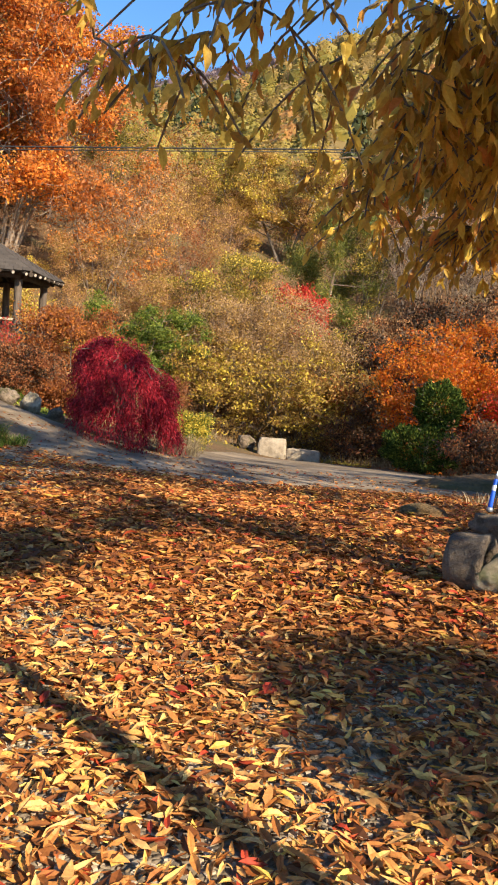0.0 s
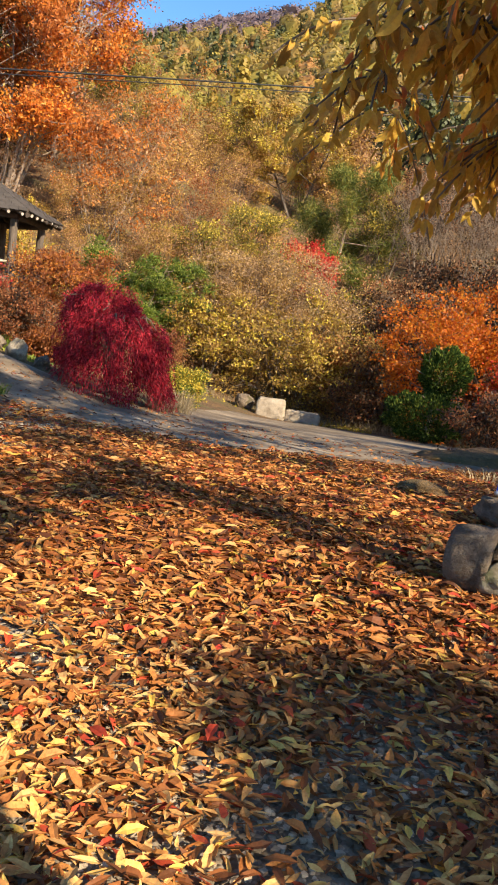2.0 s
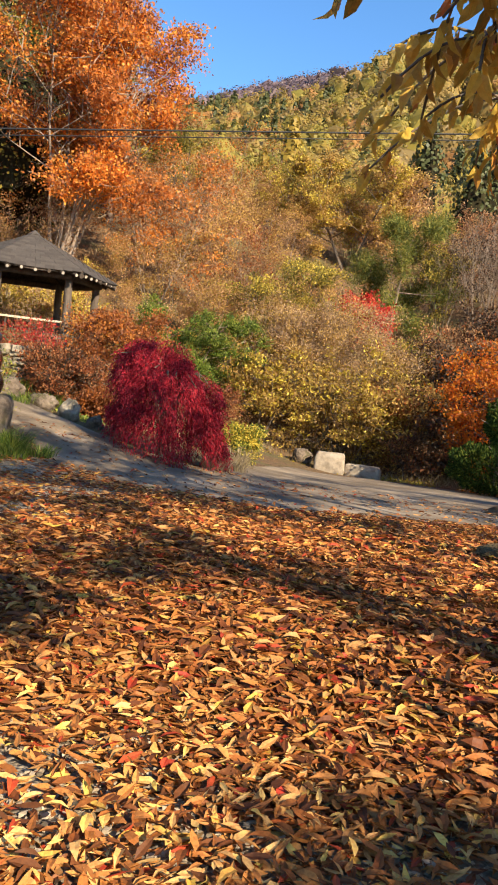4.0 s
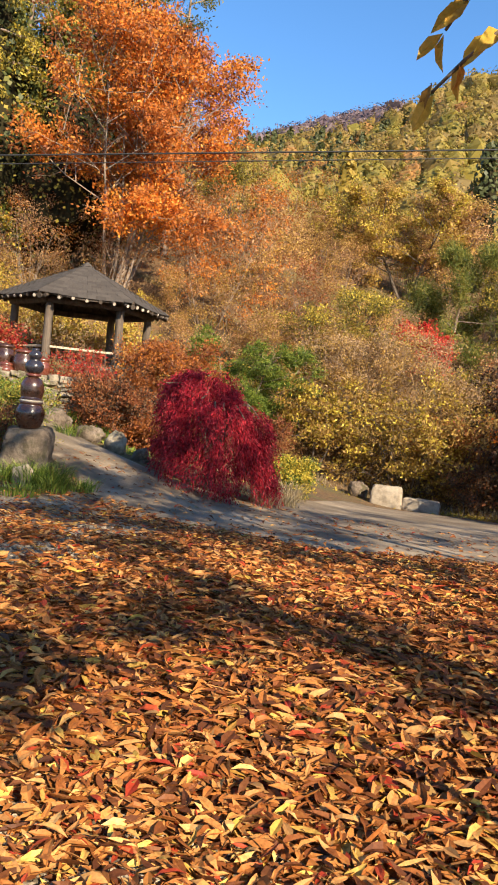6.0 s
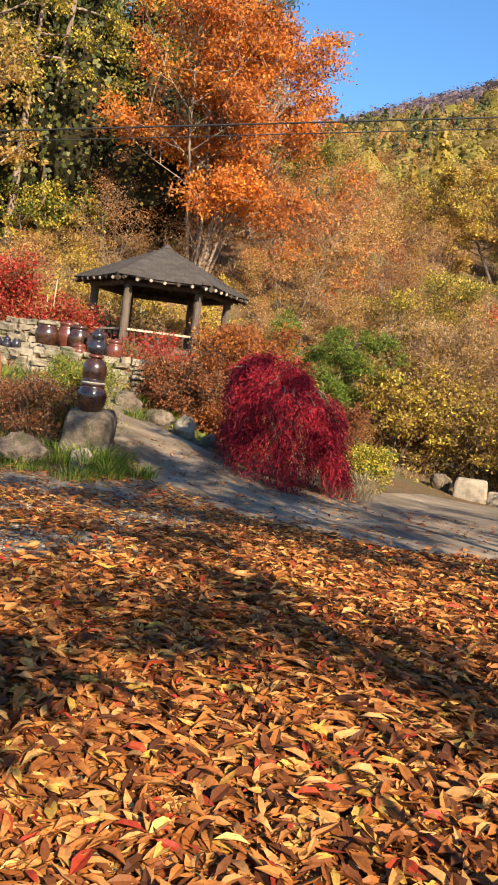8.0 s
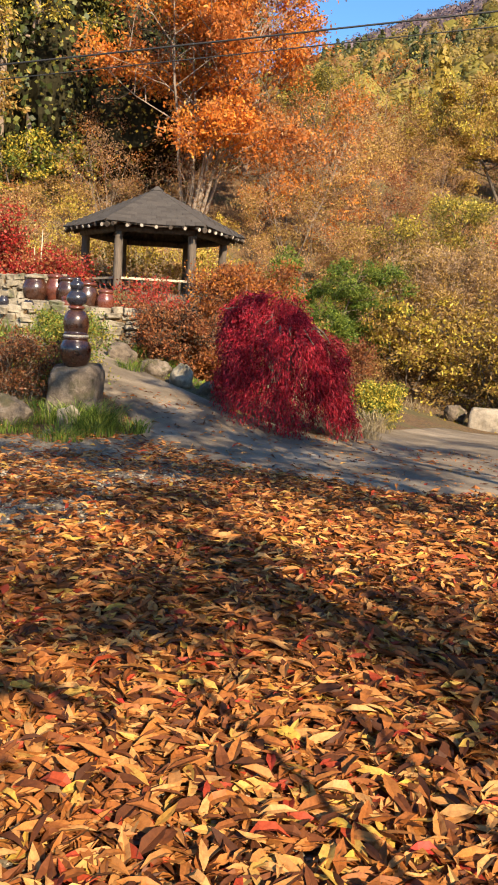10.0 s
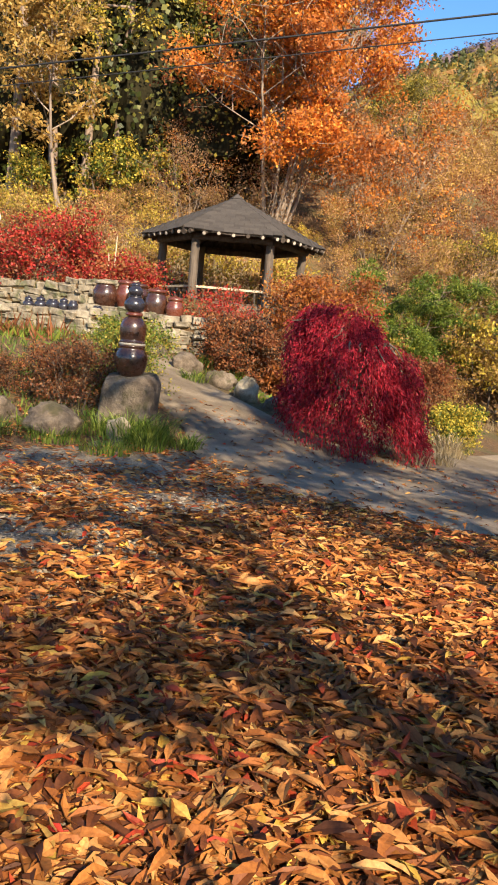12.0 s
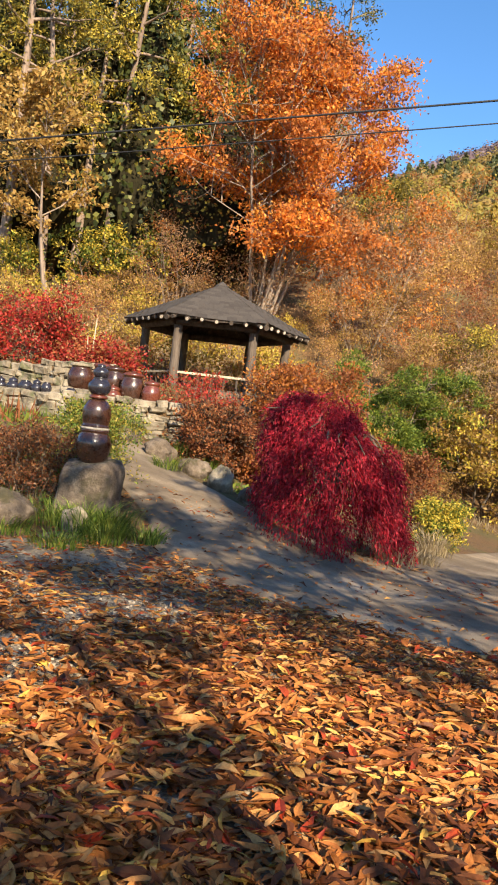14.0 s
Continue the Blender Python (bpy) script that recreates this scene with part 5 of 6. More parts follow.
def far_woods(name, label, mat, seed, count, lo, hi, az_lo, az_hi, shape, size, mask=None, quads=90, grain=0.9, cuts=2, heart=None):
    """Crowds of crowns: each a lumpy dense heart with sprays of foliage standing out all round it."""
    rng = np.random.default_rng(seed)
    n = count * 3
    az = np.radians(rng.uniform(az_lo, az_hi, n))
    rho = np.sqrt(rng.uniform(lo ** 2, hi ** 2, n))
    x, y = rho * np.sin(az), rho * np.cos(az)
    keep = np.ones(n, bool) if mask is None else mask(x, y, rho, np.degrees(az), rng)
    x, y, rho = x[keep][:count], y[keep][:count], rho[keep][:count]
    z = ground_z(x, y)
    h = size * rng.uniform(0.7, 1.25, len(x))
    d = unit(rng.normal(size=(len(x), quads, 3)))
    if shape == "cone":
        c = rng.random((len(x), quads)) ** 0.7
        r = (1 - c) * 0.30 + 0.03
        p = np.stack([d[..., 0] * r, d[..., 1] * r, c], -1)
    else:
        p = d * np.array([0.42, 0.42, 0.42]) * rng.uniform(0.65, 1, (len(x), quads, 1)) + np.array([0, 0, 0.55])
        p = p * (1 + 0.15 * np.sin(d[..., :1] * 5 + np.arange(len(x))[:, None, None]))
    p = p * h[:, None, None] + np.stack([x, y, z - 0.3], -1)[:, None]
    p = p.reshape(-1, 3)
    face = unit(d.reshape(-1, 3) + rng.normal(size=p.shape) * 0.26)
    a = unit(np.cross(face, rng.normal(size=p.shape)))
    s = np.cross(face, a)
    ln = (np.repeat(h, quads) * rng.uniform(0.6, 1.3, len(p)) * grain / math.sqrt(quads))[:, None]
    v = np.stack([p - a * ln * 0.5, p + s * ln * 0.4, p + a * ln * 0.5, p - s * ln * 0.4], 1).reshape(-1, 3)
    hv, hf = ball(cuts)
    lump = 1 + 0.16 * np.sin(hv[None] @ rng.normal(size=(len(x), 3, 1)) * 4 + 1) + rng.normal(size=(len(x), len(hv), 1)) * 0.09
    if shape == "cone":
        c = (hv[:, 2] + 1) / 2
        r = ((1 - c) * (0.18 if heart else 0.24) + 0.02) * np.sqrt(np.minimum(1, c * 4))
        core = np.stack([hv[:, 0] * r, hv[:, 1] * r, c * 0.96], -1)[None] * np.concatenate([lump, lump, np.ones_like(lump)], -1)
    else:
        core = hv[None] * (0.3 if heart else 0.36) * lump + np.array([0, 0, 0.5])
    core = (core * h[:, None, None] + np.stack([x, y, z - 0.3], -1)[:, None]).reshape(-1, 3)
    tri = (hf[None] + (np.arange(len(x)) * len(hv))[:, None, None]).reshape(-1, 3)
    k = len(v)
    q = np.arange(k).reshape(-1, 4)
    f = np.concatenate([q[:, [0, 1, 2]], q[:, [0, 2, 3]], tri + k])
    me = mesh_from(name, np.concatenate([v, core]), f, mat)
    # A heart material puts the crown's inner shade into the hull's colour.
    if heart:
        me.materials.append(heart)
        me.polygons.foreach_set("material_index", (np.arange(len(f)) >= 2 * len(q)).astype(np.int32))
    return tagged(new(name, me), label, "woods", kind="stuff")


def band(k, seed, cut):
    return lambda x, y, rho, az, rng: lumps(x, y, k, seed) + rng.normal(size=len(x)) * 0.15 > cut


far_woods("forest_edge", "dark crowded forest behind the tall trunks", L_PINE, 8, 70, 48, 80, -58, -27, "cone", 17, None, 1700, 0.8, 2, CROWN_SHADE)
far_woods("forest_edge", "olive trees crowding the forest behind the trunks", L_OLIVE, 9, 26, 46, 75, -56, -28, "round", 9, None, 1000, 0.75, 2, CROWN_SHADE)
far_woods("larch_woods", "yellow-green larches low on the mountain", F_OLIVE, 1, 120, 80, 175, -31, -2.5, "round", 8.0, None, 520, 1.2, 1)
far_woods("gold_woods", "golden trees low on the mountain", F_YELLOW, 3, 50, 84, 170, -31, -3, "cone", 9.0, None, 400, 1.1, 1)
far_woods("ochre_woods", "ochre trees low on the mountain", F_GOLD, 5, 55, 76, 175, -31, -1.5, "round", 6.0, None, 420, 1.2, 1)
far_woods("rust_woods", "rust-brown trees low on the mountain", F_RUST, 25, 55, 74, 150, -31, -1.5, "round", 5.0, None, 420, 1.2, 1)
far_woods("dark_pine_woods", "dark pines on the shaded shoulder of the hill", F_PINE, 7, 130, 66, 190, -4, 14, "cone", 11, None, 900, 1.0, 1, CROWN_SHADE)
far_woods("dark_pine_woods", "dark pines among the larches on the hill", F_PINE, 27, 50, 84, 190, -31, -4, "cone", 9, None, 400, 0.9, 1, CROWN_SHADE)
far_woods("larch_woods", "yellow-green larch woods on the mountain", F_OLIVE, 11, 900, 165, 345, -32, 14, "round", 9, None, 110, 1.0, 1)
far_woods("pine_woods", "dark green pines among the mountain woods", F_PINE, 2, 300, 150, 335, -32, 14, "cone", 10, band(0.05, 12, 0.1), 90, 1.0, 1)
far_woods("gold_woods", "golden trees among the mountain woods", F_YELLOW, 13, 170, 165, 330, -32, 10, "round", 8, band(0.06, 13, 0.05), 110, 1.0, 1)
far_woods("rust_woods", "rust-orange trees among the mountain woods", F_RUST, 4, 260, 165, 335, -32, 14, "round", 8, band(0.05, 14, 0.1), 110, 1.0, 1)
far_woods("ochre_woods", "ochre trees among the mountain woods", F_GOLD, 15, 480, 165, 345, -32, 14, "round", 8.5, None, 110, 1.0, 1)
far_woods("ridge_woods", "bare purplish trees along the mountain's ridge", L_BARE, 6, 640, 340, 376, -32, -10, "round", 9.5, None, 90, 0.8, 1)
far_woods("ridge_woods", "bare purplish trees thinning along the ridge", L_BARE, 16, 160, 362, 376, -11, 14, "round", 6, None, 60, 0.8, 1)


def undergrowth(name, label, mat, seed, n, x0, x1, y0, y1, lo, hi, wide, spread=0.5, keep=None):
    """Brush on the slopes: thin upright stems and leaves, uncounted."""
    rng = np.random.default_rng(seed)
    x, y = rng.uniform(x0, x1, n), rng.uniform(y0, y1, n)
    ok = lumps(x, y, 0.9, seed) + rng.normal(size=n) * 0.3 > -0.2
    if keep is not None:
        ok &= keep(x, y)
    x, y = x[ok], y[ok]
    p = np.stack([x, y, ground_z(x, y) - 0.03], 1)
    a = rng.normal(size=p.shape) * spread + np.array([0, 0, 1.0])
    ln = rng.uniform(lo, hi, len(p))
    return tagged(new(name, mesh_from(name, *blades(rng, p, a, ln, wide * rng.uniform(0.6, 1.4, len(p))), mat)), label, "undergrowth", kind="stuff")


def hillside(x, y):
    return (np.hypot(x, y) > 36) & (x > -0.75 * y) & (x < 0.32 * y)


def bank_side(x, y):
    return ((x + 15.2) ** 2 + (y - 28.2) ** 2 > 9.5) & (y > 20.9 - 0.1 * (x + 12)) & (y + 1.0 * x < 19)


undergrowth("hill_brush", "dry brown brush covering the slope", L_BRUSH, 31, 20000, -40, 18, 36, 78, 0.25, 0.8, 0.03, 0.6, hillside)
undergrowth("hill_leaves", "dead leaves caught in the slope's brush", L_DRY, 32, 22000, -40, 18, 36, 78, 0.1, 0.2, 0.10, 3.0, hillside)
undergrowth("bank_brush", "straw-coloured grass and brush on the bank", L_STRAW, 33, 22000, -34, -6, 21, 38, 0.2, 0.6, 0.018, 0.6, bank_side)
undergrowth("bank_leaves", "yellow and brown leaves low on the bank", L_GOLD, 34, 14000, -34, -6, 21, 38, 0.07, 0.14, 0.07, 3.0, bank_side)
undergrowth("verge_leaves", "yellow leaves on the verge across the lane", L_YELLOW, 35, 9000, -9.5, -0.5, 31.6, 36.5, 0.08, 0.16, 0.08, 3.0, lambda x, y: y > 31.8 + 0.1 * np.abs(x + 4))
undergrowth("verge_brush", "dry grass on the verge across the lane", L_STRAW, 36, 9000, -10, 6, 30.5, 37.5, 0.2, 0.6, 0.02, 0.5, lambda x, y: (y > 32.2) | (x > 2.5))
undergrowth("terrace_plants", "green ground plants along the foot of the wall", L_GREEN, 37, 5200, -13.5, -8.2, 18.6, 20.3, 0.06, 0.16, 0.07, 1.2, lambda x, y: y > 19.0 + (x + 10.5) * -0.05)

undergrowth("garden_plants", "low green and brown plants among the boulders", L_GRASS, 38, 9000, -20, -8.2, 12.9, 19.0, 0.10, 0.30, 0.022, 0.7, lambda x, y: y < np.interp(x, [-20, -15, -12.8, -9.6, -7.4], [20.5, 19.0, 18.0, 16.2, 14.5]) - 0.3)
undergrowth("wall_plants", "green weeds and ferns before the terrace wall", L_GREEN, 51, 2600, -19.5, -12.2, 17.2, 18.9, 0.12, 0.4, 0.045, 0.55, lambda x, y: y < 18.55 + (x + 16) * 0.13)
undergrowth("wall_plants", "dry weeds before the terrace wall", L_RUST, 52, 1500, -19.5, -12.2, 17.0, 18.9, 0.2, 0.7, 0.04, 0.6, lambda x, y: y < 18.55 + (x + 16) * 0.13)
undergrowth("garden_leaves", "fallen brown leaves among the boulders", L_RUST, 39, 7000, -20, -7.6, 12.2, 19.0, 0.05, 0.10, 0.045, 4.0, lambda x, y: y < np.interp(x, [-20, -15, -12.8, -9.6, -7.4], [20.5, 19.0, 18.0, 16.2, 14.5]) - 0.3)
undergrowth("slope_plants", "straw and weeds on the terrace slope", L_STRAW, 40, 7000, -26, -12, 15, 24, 0.15, 0.45, 0.018, 0.7, lambda x, y: (y > np.interp(x, [-26, -12.8], [16.0, 20.8]) - 0.3) & ((y > 22.6) | (x < -17.4)))

# ---- overhead cables ----
def cable(label, a, b, sag, r):
    cu = bpy.data.curves.new("overhead_cable", "CURVE")
    cu.dimensions, cu.bevel_depth, cu.bevel_resolution = "3D", r, 2
    sp = cu.splines.new("POLY")
    sp.points.add(40)
    a, b = Vector(a), Vector(b)
    for i, p in enumerate(sp.points):
        k = i / 40
        q = a.lerp(b, k) - Vector((0, 0, sag * 4 * k * (1 - k)))
        p.co = (*q, 1)
    cu.materials.append(RUBBER)
    return tagged(new("overhead_cable", cu), label, "cable", "overhead cables")


cable("black overhead cable slung across the garden", (-15, 11.7, 4.5), (16, 22.5, 8.5), 0.02, 0.014)
cable("thin black overhead cable slung across the garden", (-15, 13.75, 5.03), (16, 24.6, 9.06), 0.02, 0.010)


# ---- trees beside the yard, and unseen ones that cast shade ----
def leaf_shape(p, a, s, n, length, width, fold, curl):
    """Leaves with a folded midrib and a curl: eight corners, six faces each of four corners or three."""
    u = np.array([0.0, 0.33, 0.68, 1.0])
    m = p[:, None] + a[:, None] * (length[:, None, None] * u[None, :, None]) + n[:, None] * (curl * length)[:, None, None] * (4 * u * (u - 0.9))[None, :, None]
    w1 = (s * (width * 0.5)[:, None])
    up = n * (fold * width)[:, None]
    v = np.stack([m[:, 0], m[:, 1], m[:, 2], m[:, 3], m[:, 1] + w1 + up, m[:, 2] + w1 * 0.8 + up, m[:, 1] - w1 + up, m[:, 2] - w1 * 0.8 + up], 1).reshape(-1, 3)
    f = np.array([(0, 1, 4), (1, 2, 5), (1, 5, 4), (2, 3, 5), (0, 6, 1), (1, 6, 7), (1, 7, 2), (2, 7, 3)])
    return v, (f[None] + 8 * np.arange(len(p))[:, None, None]).reshape(-1, 3)


def leaf_simple(p, a, s, n, length, width, fold, curl):
    """Leaves folded along the midrib: five corners, four faces."""
    m = p + a * (length * 0.5)[:, None] - n * (curl * length)[:, None]
    w, up = s * (width * 0.5)[:, None], n * (fold * width)[:, None]
    v = np.stack([p, m, p + a * length[:, None], m + w + up, m - w + up], 1).reshape(-1, 3)
    f = np.array([(0, 1, 3), (1, 2, 3), (0, 4, 1), (1, 4, 2)])
    return v, (f[None] + 5 * np.arange(len(p))[:, None, None]).reshape(-1, 3)


def frame_of(rng, a, face):
    a = unit(a)
    s = unit(np.cross(a, face))
    return a, s, np.cross(s, a)


def yard_tree(x, y):
    """The tree at the start of the walk: its boughs reach over the yard and hang down."""
    rng = np.random.default_rng(77)
    ob = thing("yard_tree", "tree with long drooping bronze and yellow leaves over the yard", "tree")
    segs = []
    q = np.array([x, y, -0.1])
    for k in range(6):
        q1 = np.array([x + 0.05 * math.sin(k), y + 0.04 * k, 0.55 * (k + 1)])
        segs.append((q, q1, 0.10 - 0.008 * k, 0.10 - 0.008 * (k + 1)))
        q = q1
    fork = q
    P, A = [], []
    boughs = BOUGHS
    for (bx, by, bz, n) in boughs:
        e = np.array([bx, by, bz])
        mid = (fork + e) / 2 + np.array([0, 0, 0.45])
        prev = fork
        pts = []
        for k in range(1, 11):
            u = k / 10
            c = fork * (1 - u) ** 2 + mid * 2 * u * (1 - u) + e * u * u + rng.normal(size=3) * 0.015
            segs.append((prev, c, 0.017 * (1 - u) + 0.004, 0.017 * (0.9 - u) + 0.004))
            prev = c
            pts.append(c)
        for k in range(n):
            u = rng.uniform(0.42, 1.0)
            c = pts[min(9, int(u * 10))]
            d = rng.normal(size=3) * np.array([1, 1, 0.35])
            d = d / np.linalg.norm(d)
            ln = rng.uniform(0.14, 0.34)
            prev = c
            side = np.cross(d, [0, 0, 1.0])
            steps = 6
            for j in range(1, steps + 1):
                w = j / steps
                g = c + d * ln * w + np.array([0, 0, -0.28 * ln * w * w * 2])
                segs.append((prev, g, 0.004, 0.003))
                for sgn in (-1, 1):
                    P.append(g + rng.normal(size=3) * 0.006)
                    A.append(side * sgn * 0.5 + d * 0.35 + np.array([0, 0, -1.0]) + rng.normal(size=3) * 0.25)
                prev = g
    P, A = np.array(P), np.array(A)
    high = P[:, 2] > np.where(P[:, 1] < 2.45, 2.0, np.where(P[:, 1] < 3.0, 2.16, 2.0))
    P, A = P[high], A[high]
    a, s, n = frame_of(rng, A, rng.normal(size=P.shape) + np.array([0, -0.3, 0.4]))
    ln = rng.uniform(0.052, 0.094, len(P)) * np.where(P[:, 1] < 2.45, 0.82, 1.0)
    child("trunk", mesh_from("trunk", *tubes(segs, 6), BARK, True), ob)
    child("crown", mesh_from("crown", *leaf_shape(P, a, s, n, ln, ln * 0.37, np.full(len(P), 0.18), np.full(len(P), -0.12)), L_OVERHANG), ob, "bronze and yellow hanging leaves")
    return ob


BOUGHS = [(-0.80, 1.98, 2.30, 26), (-0.66, 2.02, 2.32, 20), (-0.50, 2.02, 2.34, 24), (-0.34, 2.1, 2.38, 22), (-0.22, 2.3, 2.42, 26), (-0.10, 2.7, 2.48, 30), (0.02, 2.85, 2.46, 70), (0.30, 2.95, 2.44, 80), (0.10, 3.35, 2.44, 84), (0.42, 3.35, 2.40, 76), (0.30, 3.85, 2.3, 70), (0.75, 3.2, 2.4, 44), (0.7, 4.1, 2.35, 44), (-0.16, 3.75, 2.42, 40), (-0.22, 3.45, 2.46, 22), (-0.10, 4.05, 2.40, 46), (0.05, 4.3, 2.36, 50), (0.4, 4.5, 2.4, 44), (0.25, 4.15, 2.34, 50), (0.5, 3.75, 2.3, 50), (0.3, 2.6, 2.6, 40), (0.05, 2.5, 2.6, 30), (0.15, 3.1, 2.65, 34), (1.0, 0.8, 3.5, 60), (0.7, 1.0, 3.3, 60), (1.25, 0.5, 3.6, 50), (0.55, 0.55, 3.2, 50), (1.6, 1.6, 3.4, 40)]
yard_tree(1.80, 0.72)

# Unseen trees, added out of view so their crowns throw compact shadows.
SHADE = tree("shade_tree", "unseen flat-topped tree added to shade the yard and slope", "tree", 91, L_OVERHANG, leaves=6, size=0.11, width=0.45, cloud=0.15, h=5.3, r=0.95, stems=1, clear=0.8, limbs=9, subs=5, twigs=4, up=0.15, thick=0.011, group="trees beside the yard")
put(SHADE, 5.3, 3.3, 140, 0.9)
for x, y, t, k in ((2.1, 4.35, 0, 0.74), (1.5, 4.5, 220, 0.72), (8.85, 22.7, 45, 1.15), (10.2, 24.6, 160, 1.2), (8.2, 25.4, 260, 1.1), (4.25, 1.0, 80, 0.62), (3.8, 1.1, 40, 0.62), (4.1, 1.4, 250, 0.62), (4.5, 0.6, 310, 0.62), (3.75, 0.6, 100, 0.6), (4.2, 0.35, 150, 0.6), (10.6, 29.6, 5, 1.8), (12.5, 31.0, 95, 2.0), (14.0, 33.2, 185, 2.0), (11.6, 34.2, 275, 1.9), (13.6, 36.2, 45, 2.1), (15.6, 34.6, 135, 2.1), (16.0, 38.2, 225, 2.2), (14.2, 40.0, 315, 2.1), (17.4, 41.6, 75, 2.2), (10.8, 16.8, 70, 1.2), (12.0, 18.8, 190, 1.25), (10.6, 20.2, 280, 1.2), (12.6, 21.6, 20, 1.3), (9.5, 13.1, 20, 1.1), (7.0, 4.3, 60, 0.85), (11.2, 2.1, 10, 1.4), (12.2, 3.5, 80, 1.4), (11.0, 4.0, 130, 1.4), (12.5, 5.5, 250, 1.4), (10.4, 0.9, 330, 1.35), (13.4, 7.2, 20, 1.5), (12.0, 7.8, 200, 1.4)):
    again(SHADE, x, y, t, k)
# Unseen taller trees, added out of view to throw dappled shade further off.
TALL = tree("tall_tree", "unseen tall thinning tree added to dapple the yard and lane", "tree", 92, L_OVERHANG, leaves=8, size=0.17, width=0.45, cloud=0.15, thin=0.5, sides=4, h=9.6, r=2.1, stems=1, clear=0.58, limbs=9, subs=5, twigs=4, up=0.3, thick=0.012, group="trees beside the yard")
put(TALL, 4.8, 6.3)
for x, y, t, k in ((3.0, 8.2, 75, 0.95), (4.0, 9.3, 215, 1.05), (3.0, 5.2, 30, 0.85), (3.7, 4.5, 110, 0.95), (6.4, 7.0, 70, 1.1), (5.6, 8.4, 190, 1.05), (11.0, 12.8, 30, 1.0), (9.4, 15.0, 80, 0.8), (12.5, 17.0, 190, 1.1), (8.6, 11.2, 10, 0.8), (5.6, 5.9, 160, 1.05), (4.3, 7.3, 280, 1.0), (11.5, 31.0, 330, 1.2), (13.0, 37.0, 70, 1.4)):
    again(TALL, x, y, t, k)


# ---- fallen leaves and pebbles ----
def edge_y(x):
    return np.interp(x, [-12, -9.5, -7.2, -6.2, -3.8, -2.3, 0, 3, 6], [12.2, 12.4, 12.8, 13.3, 12.3, 12.2, 13.6, 16.0, 18])


def litter_share(x, y):
    s = 0.68 + 0.34 * lumps(x, y, 4.5, 21) + 0.5 * smooth((y - 4.2) / 1.8)
    s = s - (0.92 + 0.34 * lumps(x, y, 2.6, 23)) * smooth((-x - 2.7 - 0.12 * (y - 8)) / 2.0) * smooth((y - 7) / 2)
    s = np.maximum(s, 0.10)
    over = smooth((y - edge_y(x) + 0.25 * lumps(x, y, 3, 8)) / 0.7)
    return np.clip(s, 0, 1) * (1 - over) + 0.08 * over


def scatter_leaves(rng, n, lo, hi, share, size=0.083, turn_lo=-38, turn_hi=20):
    r = np.sqrt(rng.uniform(lo ** 2, hi ** 2, n))
    az = np.radians(rng.uniform(turn_lo, turn_hi, n))
    x, y = r * np.sin(az), r * np.cos(az) - 1.0
    keep = rng.random(n) < share(x, y)
    x, y = x[keep], y[keep]
    m = len(x)
    z = ground_z(x, y) + 0.005 + 0.045 * rng.random(m) ** 1.2
    turn = rng.uniform(0, 2 * np.pi, m)
    a = np.stack([np.cos(turn), np.sin(turn), rng.normal(size=m) * 0.15], 1)
    face = np.stack([rng.normal(size=m) * 0.42, rng.normal(size=m) * 0.42, np.ones(m)], 1)
    a, s, nn = frame_of(rng, a, face)
    ln = (size + 0.034 * smooth((y - 3.5) / 3)) * rng.uniform(0.6, 1.35, m)
    return np.stack([x, y, z], 1), a, s, nn, ln, ln * rng.uniform(0.21, 0.36, m), rng.uniform(0.0, 0.34, m), rng.normal(size=m) * 0.12 + 0.04


def lay_leaves(args, shape):
    """The carpet in its two kinds: paler leaves where the walk begins, russet ones further on."""
    russet = smooth((args[0][:, 1] + 0.5 * lumps(args[0][:, 0], args[0][:, 1], 1.5, 31) - 3.2) / 2.6) > np.random.default_rng(6).random(len(args[0]))
    for pick, mat, label in ((~russet, L_GROUND, "thick carpet of fallen tan and orange leaves"), (russet, L_RUSSET, "thick carpet of fallen russet leaves")):
        tagged(new("fallen_leaves", mesh_from("fallen_leaves", *shape(*[q[pick] for q in args]), mat)), label, "leaves", kind="stuff")


rl = np.random.default_rng(5)
lay_leaves(scatter_leaves(rl, 88000, 2.9, 9.5, litter_share), leaf_shape)
lay_leaves(scatter_leaves(rl, 34000, 9.5, 12.5, litter_share), leaf_shape)
lay_leaves(scatter_leaves(rl, 84000, 12.5, 19.5, litter_share, 0.085), leaf_simple)
# the same carpet beside and behind the walk
lay_leaves(scatter_leaves(rl, 90000, 0.0, 8.0, litter_share, 0.09, 20, 322), leaf_simple)
lay_leaves(scatter_leaves(rl, 7000, 0.0, 2.9, litter_share, 0.09), leaf_simple)


